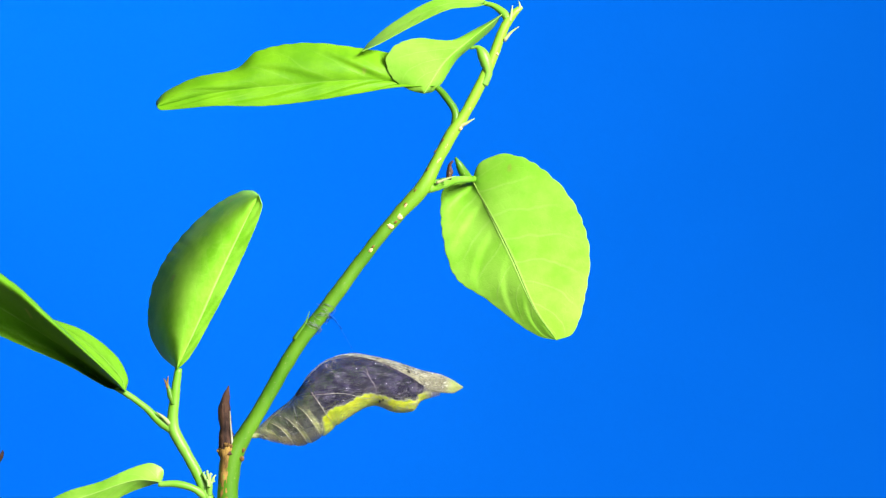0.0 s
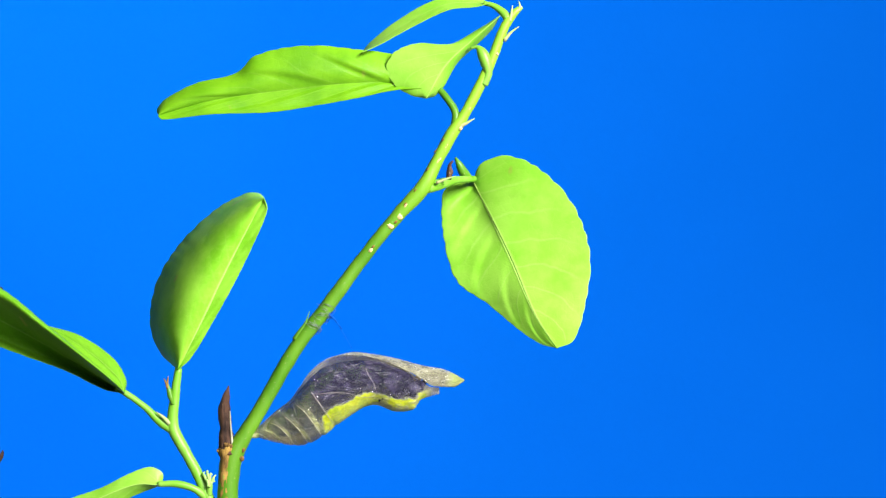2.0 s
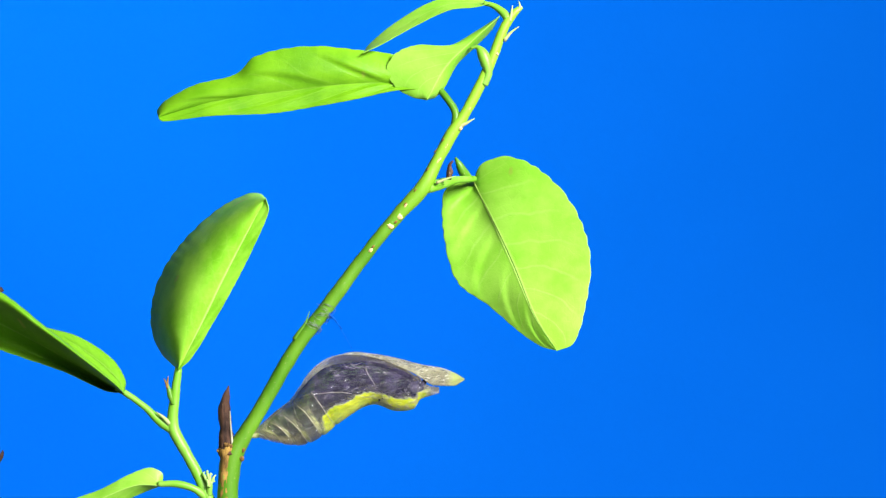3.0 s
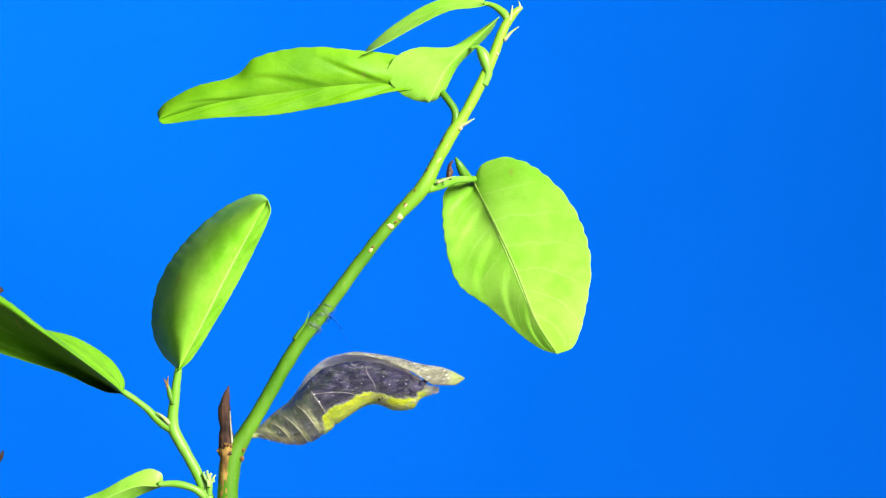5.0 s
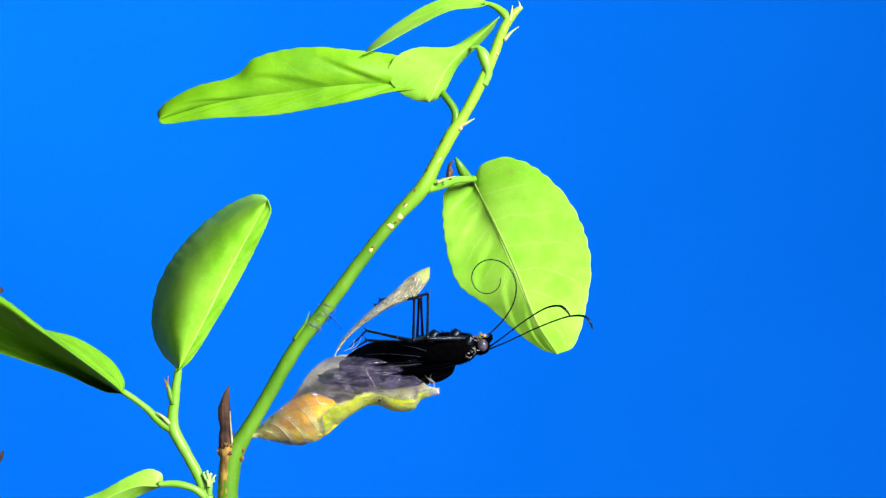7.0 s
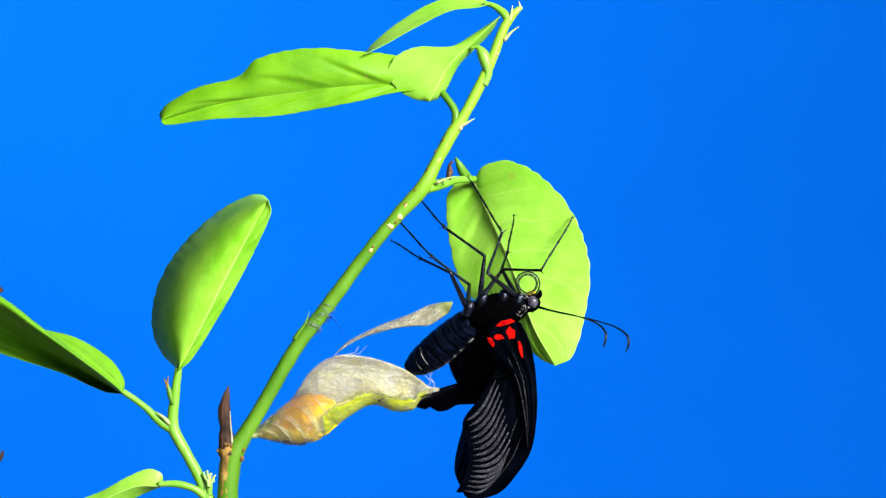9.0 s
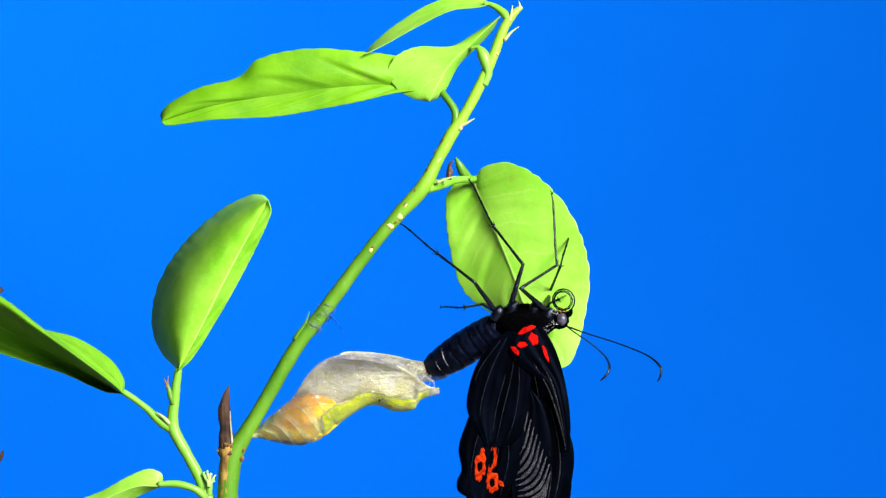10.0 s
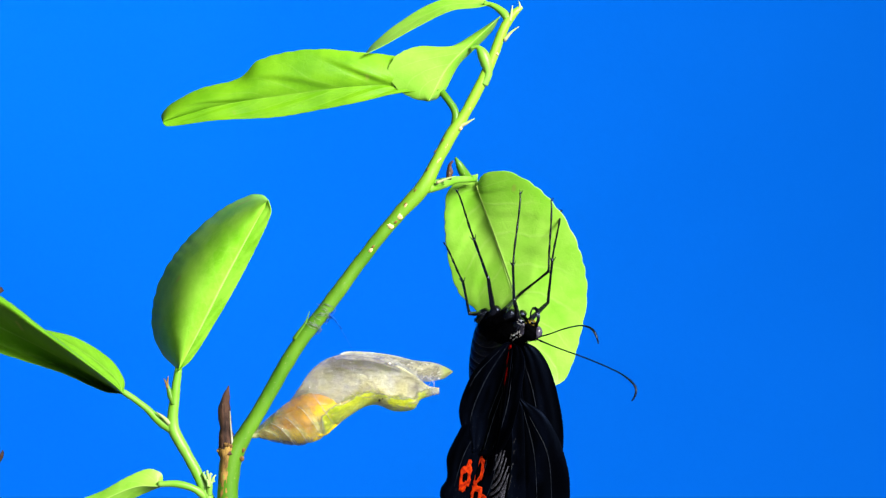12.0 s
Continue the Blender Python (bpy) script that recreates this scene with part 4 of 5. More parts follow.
def build_wings():
    seeds = {key: 2.3 * i + 1 for i, key in enumerate(SHAPES)}
    for key, shape in SHAPES.items():
        kind = key.split("_")[0]
        PARTS["wing", key] = part(WING_NAMES[kind], panel_mesh(shape, seeds[key]), WING, butterfly, "velvety black %s piece" % {"fore": "forewing", "hind": "hindwing", "far": "wing"}[kind], None, 0.00012)

    def lay(key, points, radius, lift, material, name, label=""):
        part(name, cord(SHAPES[key], seeds[key], points, radius, lift), material, PARTS["wing", key], label)

    # grey dusted stripes between the veins of the forewing, fanning to its outer margin
    for i in range(14):
        f = i / 13
        x, y = 28 + 160 * f, -4 + 62 * min(1.0, 1.5 * f) - 8 * max(0.0, f - 0.7)
        ex, ey = 118 + 118 * f, -30 + 36 * f + 14 * math.sin(f * 3.14)
        lay("fore_fan", [(x, y), (x * 0.55 + ex * 0.45 + 9, y * 0.8 + ey * 0.2), (x * 0.25 + ex * 0.75 + 8, y * 0.45 + ey * 0.55), (ex, ey)], 3.3 - 0.8 * abs(f - 0.4), 0.3, DUST, "dusted_stripe", "grey dusted stripe between wing veins")
    for key, rows in (("fore_lead", (((62, 4), (110, 14), (170, 14), (228, 8)), ((70, -6), (120, 6), (180, 9), (230, 7)))),
                      ("fore_tip", (((20, 6), (70, 18), (130, 22), (190, 10)), ((26, -6), (80, 2), (140, 6), (196, -2)), ((40, -18), (90, -14), (150, -12), (200, -14)), ((60, -28), (110, -27), (160, -24), (204, -20)))),
                      ("far_hem_back", tuple(((70 + 22 * i, -6 - 3 * i), (98 + 22 * i, -24), (118 + 22 * i, -42), (132 + 20 * i, -56)) for i in range(4)))):
        for points in rows:
            lay(key, points, 1.5 if key != "far_hem_back" else 1.8, 0.4, DUST_FAINT, "dusted_stripe", "fine grey dusted stripe")
    # raised veins
    for key, rows in (("hind_root_front", (((16, 6), (70, 4), (140, -2), (200, 0)), ((30, 12), (80, 14), (140, 10), (196, 8)), ((34, 18), (90, 30), (150, 32), (190, 26)))),
                      ("hind_root_back", (((14, -6), (70, -22), (140, -30), (196, -28)), ((20, -16), (80, -44), (150, -52)))),
                      ("hind_hem_front", (((20, 4), (90, 14), (200, 14)), ((30, 16), (100, 34), (170, 30)))),
                      ("hind_hem_back", (((16, -6), (80, -26), (176, -26)),)),
                      ("far_hem_front", (((20, 8), (100, 26), (220, 30)), ((30, 18), (100, 50), (190, 56)))), ("far_root_front", (((12, 4), (100, 22), (220, 26)),))):
        for points in rows:
            lay(key, points, 0.75, 0.7, VEIN, "vein", "thin raised wing vein")
    # scarlet patches at the wing root
    for x, y, a, b, turn in ((9, -2, 17, 5, -80), (29, 5, 12, 7.5, 8), (58, 18, 15, 3, 5), (33, -17, 9, 5, 78), (39, -32, 10, 4, 28)):
        part("spot", patch_mesh(SHAPES["fore_lead"], seeds["fore_lead"], x, y, a, b, turn, 1.2), RED, PARTS["wing", "fore_lead"], "scarlet patch", None, 0.00006)
    # orange rings with black pupils near the hind hem
    for key, x, y, a, b, turn, pupil in (("hind_hem_back", 124, -13, 22, 10, 4, (0.36, 0.45)), ("hind_hem_back", 100, -13, 9, 4, 0, None), ("hind_hem_back", 143, -12, 8, 6, 0, None),
                                         ("hind_hem_front", 107, 5, 27, 8.5, 2, (0.62, 0.4)), ("hind_hem_front", 149, 13, 18, 12, 10, (0.4, 0.4)), ("hind_hem_front", 148, 27, 8, 3.5, 60, None)):
        spot = part("spot", patch_mesh(SHAPES[key], seeds[key], x, y, a, b, turn, 1.2), ORANGE, PARTS["wing", key], "orange eye patch", None, 0.00006)
        if pupil:
            part("pupil", patch_mesh(SHAPES[key], seeds[key], x, y, a * pupil[0], b * pupil[1], turn, 2.0), FUR, spot, "black pupil", None, 0.00006)


build_body()
build_wings()


def build_fly():
    """A small dark fly, in its own space: it heads along X, its feet on Z = 0."""
    fly = thing("fly", (0, 0, 0), "tiny dark fly with clear wings", "fly")
    part("body", local_limb(bmesh.new(), [(-9, 0, 7, 1.5), (-6, 0, 7, 4), (0, 0, 7, 4.5), (6, 0, 8, 4), (8, 0, 8, 2)], 10, 12, 0.2), CUTICLE, fly)
    part("head", local_blob(bmesh.new(), (10, 0, 7), (3, 3.6, 3.4), 0.1, 8, 12), EYE, fly, "dark round head")
    for k in (-1, 1):
        part("wing", local_limb(bmesh.new(), [(3, k * 2, 11, 0.6), (-4, k * 4, 12, 2.4), (-12, k * 5, 11, 2.2), (-16, k * 5, 10, 0.4)], 6, 10), BARK, fly, "dark greyish wing")
        for x in (-4, 1, 6):
            part("leg", local_limb(bmesh.new(), [(x, k * 3, 6, 0.7), (x - 1, k * 7, 6, 0.6), (x - 2, k * 9, 0, 0.4)], 5, 6), CUTICLE, fly)
    return fly


fly = build_fly()


# ---- what moves ----
def smooth(rows):
    """Values over time through the rows, without overshoot."""
    ts = [r[0] for r in rows]
    data = np.array([r[1:] for r in rows], float)
    h = np.diff(ts)
    d = np.diff(data, axis=0) / h[:, None]
    m = np.zeros_like(data)
    for i in range(1, len(ts) - 1):
        same = d[i - 1] * d[i] > 0
        with np.errstate(divide="ignore", invalid="ignore"):
            m[i] = np.where(same, 2 * d[i - 1] * d[i] / (d[i - 1] + d[i]), 0)

    def value(t):
        if t <= ts[0]:
            return data[0]
        if t >= ts[-1]:
            return data[-1]
        i = max(k for k in range(len(ts)) if ts[k] <= t)
        f, w = (t - ts[i]) / h[i], h[i]
        return (data[i] * (2 * f**3 - 3 * f**2 + 1) + m[i] * w * (f**3 - 2 * f**2 + f) + data[i + 1] * (3 * f**2 - 2 * f**3) + m[i + 1] * w * (f**3 - f**2))

    return value


def aim(base, u, v, length, side, roll=0.0):
    """Pose of a rod at base that points at (u, v) of the plan sheet; what its length has over leans to side (+1: away from the lens)."""
    target = at(u, v, base.y / U)
    flat = target - base
    reach, full = flat.length, length * U
    way = flat.normalized() if reach > 1e-7 else Vector((1, 0, 0))
    lean = min(0.97, max(0.0, 1 - (reach / full) ** 2)) if reach < full else 0.0
    x = (way * math.sqrt(1 - lean) + Vector((0, side, 0)) * math.sqrt(lean)).normalized()
    z = Vector((0, -1, 0)) - x * x.dot(Vector((0, -1, 0)))
    z.normalize()
    y = z.cross(x)
    m = Matrix((x, y, z)).transposed().to_4x4()
    return Matrix.Translation(base) @ m @ Matrix.Rotation(radians(roll), 4, "X")


TIMES = sorted(set([round(i / 10, 4) for i in range(121)] + [round(5 + i / 30, 4) for i in range(67)] + [round(7.2 + i / 15, 4) for i in range(24)] + [round(10.5 + i / 30, 4) for i in range(19)] + [9.0333, 9.0667]))

# thorax centre, its depth, head centre
BODY = smooth([(0, 671, 684, 20, 732, 687), (2.5, 671, 683, 20, 732, 686), (5.1, 671, 683, 20, 732, 686), (5.2, 700, 671, 2, 764, 655), (5.3, 702, 664, 0, 766, 640), (5.5, 708, 652, 0, 768, 618), (5.9, 712, 634, 0, 776, 592), (6.0, 722, 616, 0, 780, 575), (6.2, 726, 618, 0, 788, 580),
               (6.5, 745, 600, 0, 803, 567), (6.7, 780, 618, 0, 852, 630), (6.8, 790, 632, 0, 864, 655), (6.9, 778, 622, 0, 852, 606), (7.0, 776, 620, 0, 850, 612), (7.2, 776, 598, -8, 846, 572),
               (8.0, 820, 572, -10, 890, 558), (8.8, 868, 552, -7, 938, 534), (9.1, 872, 552, -7, 940, 538), (9.3, 930, 560, -11, 1002, 566), (9.5, 934, 560, -11, 1006, 564), (10, 920, 568, -7, 990, 566),
               (10.5, 914, 575, -1, 978, 580), (11, 916, 578, 7, 972, 574), (11.2, 905, 578, 15, 955, 580), (11.5, 902, 580, 21, 950, 584), (12, 895, 580, 33, 938, 586)])
TAIL = smooth([(0, 462, 771), (5.1, 462, 771), (6.0, 505, 742), (6.5, 530, 728), (6.65, 560, 705), (6.8, 595, 685), (7.2, 600, 690), (8.0, 640, 670), (8.8, 722, 664), (9.1, 722, 664), (9.3, 756, 662), (10, 752, 664), (10.5, 772, 690), (10.7, 796, 705), (11, 818, 702), (11.2, 846, 706), (12, 854, 706)])
RAISE = smooth([(0, 10), (5.1, 10), (5.5, 14), (6.0, 10), (6.6, 0), (12, 0)])
FEELERS = smooth([(0, 526, 726, 524, 730), (5.1, 526, 726, 524, 730), (5.3, 554, 694, 556, 698), (5.5, 558, 676, 562, 680), (6.0, 572, 656, 576, 660), (6.5, 594, 642, 598, 646), (6.65, 680, 540, 690, 530), (6.7, 965, 505, 925, 510), (6.8, 1045, 600, 1000, 602), (6.9, 1030, 545, 980, 525),
                  (7.2, 1034, 565, 998, 550), (8.0, 1070, 575, 1030, 570), (8.8, 1108, 582, 1068, 575), (9.1, 1104, 590, 1062, 580), (9.3, 1150, 640, 1115, 655), (9.5, 1157, 636, 1122, 650), (10, 1164, 640, 1070, 640), (10.5, 1172, 662, 1022, 672),
                  (11, 1155, 680, 1040, 575), (11.5, 1130, 698, 1040, 560), (12, 1124, 676, 1036, 570)])
# proboscis: heading of its root, turn from link to link and its growth, degrees; how far its coil lies in the plan sheet
TONGUE_AT = smooth([(0, 190, 42, 0.2, 1), (5.1, 190, 42, 0.2, 1), (5.4, 200, 31, 0.2, 1), (6.15, 200, 31, 0.2, 1), (6.9, 42, 0.6, 0.52, 1), (7.2, 40, 0.6, 0.52, 1), (8.0, 50, 12, 0.4, 1), (8.8, 42, 20, 0.3, 1), (9.1, 42, 20, 0.3, 1), (9.3, 8, 21, 0.3, 1), (10.4, 20, 21, 0.3, 0.9), (10.6, 14, 24, 0.3, 0.7), (10.85, 14, 25, 0.3, 0.7),
                    (10.95, 8, 1, 1.15, 0.9), (11.05, 8, 1, 1.15, 0.9), (11.2, 10, 28, 0.2, 0.5), (11.5, 16, 28, 0.2, 0.45), (12, 20, 28, 0.2, 0.45)])
# turn of the face towards the lens, degrees
FACE = smooth([(0, 0), (10.3, 0), (10.6, 34), (11.0, 30), (11.2, 56), (12, 56)])
FOLD = {key: [(t, u - 104, v + 2, u + 20, v - 2, u - 134, v + 18) for t in (0, 5.1)] for key, u, v in (("fore", 731, 676), ("mid", 667, 680), ("hind", 655, 690))}
LEGS = {
    "fore_near": smooth(FOLD["fore"] + [(5.5, 700, 625, 755, 606, 690, 602), (6.0, 700, 602, 758, 566, 660, 570), (6.5, 765, 535, 735, 528, 650, 545), (6.7, 770, 600, 741, 528, 660, 520), (6.8, 768, 598, 738, 530, 660, 525), (7.0, 757, 598, 757, 522, 670, 532),
                                 (7.2, 757, 532, 795, 458, 720, 343), (8.0, 810, 505, 842, 432, 775, 328), (8.8, 862, 483, 890, 411, 830, 312), (9.1, 862, 483, 890, 411, 830, 312), (9.3, 940, 503, 995, 458, 980, 345), (9.5, 940, 503, 995, 457, 978, 338), (10, 920, 510, 988, 470, 978, 342)] +
                       [(10.5, 925, 528, 957, 465, 975, 342), (11, 922, 515, 928, 445, 929, 310), (11.5, 920, 522, 921, 450, 930, 312), (12, 908, 530, 910, 470, 922, 340)]),
    "fore_far": smooth(FOLD["fore"] + [(5.5, 710, 628, 765, 615, 700, 605), (6.0, 790, 596, 758, 568, 690, 560), (6.5, 785, 572, 735, 532, 670, 535), (6.7, 764, 598, 735, 525, 660, 516), (6.8, 764, 600, 735, 532, 660, 525), (7.0, 740, 602, 745, 524, 670, 535),
                                (7.2, 757, 534, 780, 472, 692, 425), (8.0, 820, 500, 870, 470, 860, 400), (8.8, 890, 478, 955, 478, 1018, 384), (9.1, 890, 478, 955, 478, 1018, 384), (9.3, 942, 505, 1004, 475, 1018, 395), (9.5, 942, 505, 1004, 475, 1018, 395), (10, 976, 522, 988, 470, 1018, 400)] +
                      [(10.5, 998, 525, 1003, 480, 1018, 400), (11, 985, 545, 988, 480, 1020, 408), (11.5, 975, 563, 985, 490, 1018, 412), (12, 973, 537, 975, 460, 998, 372)]),
    "mid_near": smooth(FOLD["mid"] + [(5.5, 690, 608, 650, 610, 600, 640), (6.0, 706, 580, 690, 604, 640, 590), (6.5, 738, 532, 690, 527, 620, 570), (6.7, 728, 537, 672, 533, 640, 545), (7.0, 733, 600, 732, 528, 660, 542),
                                (7.2, 775, 532, 740, 518, 680, 500), (8.0, 815, 495, 765, 455, 700, 410), (8.8, 858, 450, 787, 403, 728, 335), (9.1, 858, 450, 787, 403, 728, 335), (9.3, 937, 457, 877, 397, 832, 315), (9.5, 937, 457, 877, 397, 832, 315), (10, 928, 460, 875, 402, 832, 315)] +
                      [(10.5, 885, 480, 852, 400, 835, 320), (11, 885, 480, 852, 400, 835, 320), (11.5, 868, 490, 845, 430, 810, 340), (12, 863, 492, 840, 425, 810, 335)]),
    "mid_far": smooth(FOLD["mid"] + [(5.5, 690, 606, 660, 612, 610, 640), (6.0, 712, 585, 680, 595, 620, 600), (6.5, 732, 536, 680, 532, 615, 580), (6.7, 724, 540, 665, 536, 630, 560), (7.0, 738, 604, 742, 526, 668, 540),
                               (7.2, 733, 574, 772, 530, 690, 505), (8.0, 815, 530, 830, 470, 800, 420), (8.8, 888, 482, 896, 445, 914, 380), (9.1, 888, 482, 896, 445, 914, 380), (9.3, 942, 505, 1002, 518, 975, 548), (9.5, 942, 505, 1002, 518, 975, 548), (10, 960, 545, 985, 528, 1016, 522)] +
                     [(10.5, 930, 530, 1000, 525, 1038, 478), (11, 925, 515, 984, 476, 977, 345), (11.5, 925, 522, 975, 478, 977, 347), (12, 920, 525, 968, 480, 977, 345)]),
    "hind_near": smooth(FOLD["hind"] + [(5.3, 618, 650, 628, 620, 598, 640), (5.5, 672, 616, 640, 622, 600, 645), (6.0, 707, 579, 640, 590, 600, 628), (6.5, 702, 560, 625, 577, 590, 625), (6.7, 697, 570, 622, 574, 585, 645), (7.0, 704, 594, 645, 588, 615, 620),
                                 (7.2, 690, 560, 650, 545, 610, 560), (8.0, 745, 520, 700, 505, 650, 480), (8.8, 797, 482, 745, 459, 690, 425), (9.1, 797, 482, 745, 459, 690, 425), (9.3, 840, 493, 775, 447, 706, 392), (9.5, 840, 493, 775, 447, 706, 392), (10, 838, 498, 775, 450, 706, 393)] +
                       [(10.4, 838, 498, 775, 450, 706, 393), (10.5, 850, 500, 820, 465, 787, 420), (11, 845, 508, 818, 470, 787, 425), (11.5, 835, 542, 820, 490, 787, 430), (12, 830, 553, 820, 500, 787, 430)]),
    "hind_far": smooth(FOLD["hind"] + [(5.3, 620, 652, 630, 622, 600, 642), (5.5, 672, 618, 645, 625, 610, 645), (6.0, 700, 590, 650, 600, 610, 635), (6.5, 696, 566, 630, 582, 595, 630), (6.7, 692, 574, 630, 580, 592, 645), (7.0, 714, 608, 650, 600, 620, 625),
                                (7.2, 700, 580, 672, 535, 640, 500), (8.0, 765, 540, 715, 490, 660, 430), (8.8, 832, 505, 765, 455, 694, 380), (9.1, 832, 505, 765, 455, 694, 380), (9.3, 870, 500, 830, 465, 765, 420), (9.5, 870, 500, 830, 465, 765, 420), (9.7, 855, 540, 820, 542, 780, 547)] +
                      [(10.3, 855, 540, 820, 542, 780, 547), (10.5, 880, 545, 862, 568, 850, 566), (12, 880, 550, 862, 570, 852, 572)]),
}
# wing pieces while folded: root, heading (degrees, clockwise from the right); depth of the pad's ridge, tilt of its upper and lower half
FOLDED = [(0, 742, 658, 167.5, -23, 18, -42), (1.0, 742, 659, 167.5, -23, 20, -42), (2.5, 740, 663, 167.5, -23, 30, -42), (5.1, 740, 663, 167.5, -23, 30, -42), (5.2, 750, 664, 169, -20, 34, -42), (5.5, 786, 648, 173, 6, 0, -74), (6.0, 786, 648, 176, -6, -37, -37),
          (6.5, 824, 640, 177, -6, -37, -37), (6.7, 832, 650, 178, -6, -37, -37), (6.8, 834, 654, 178, -6, -37, -37), (7.0, 822, 644, 178, -6, -37, -37), (7.2, 818, 638, 177, -6, -37, -37)]
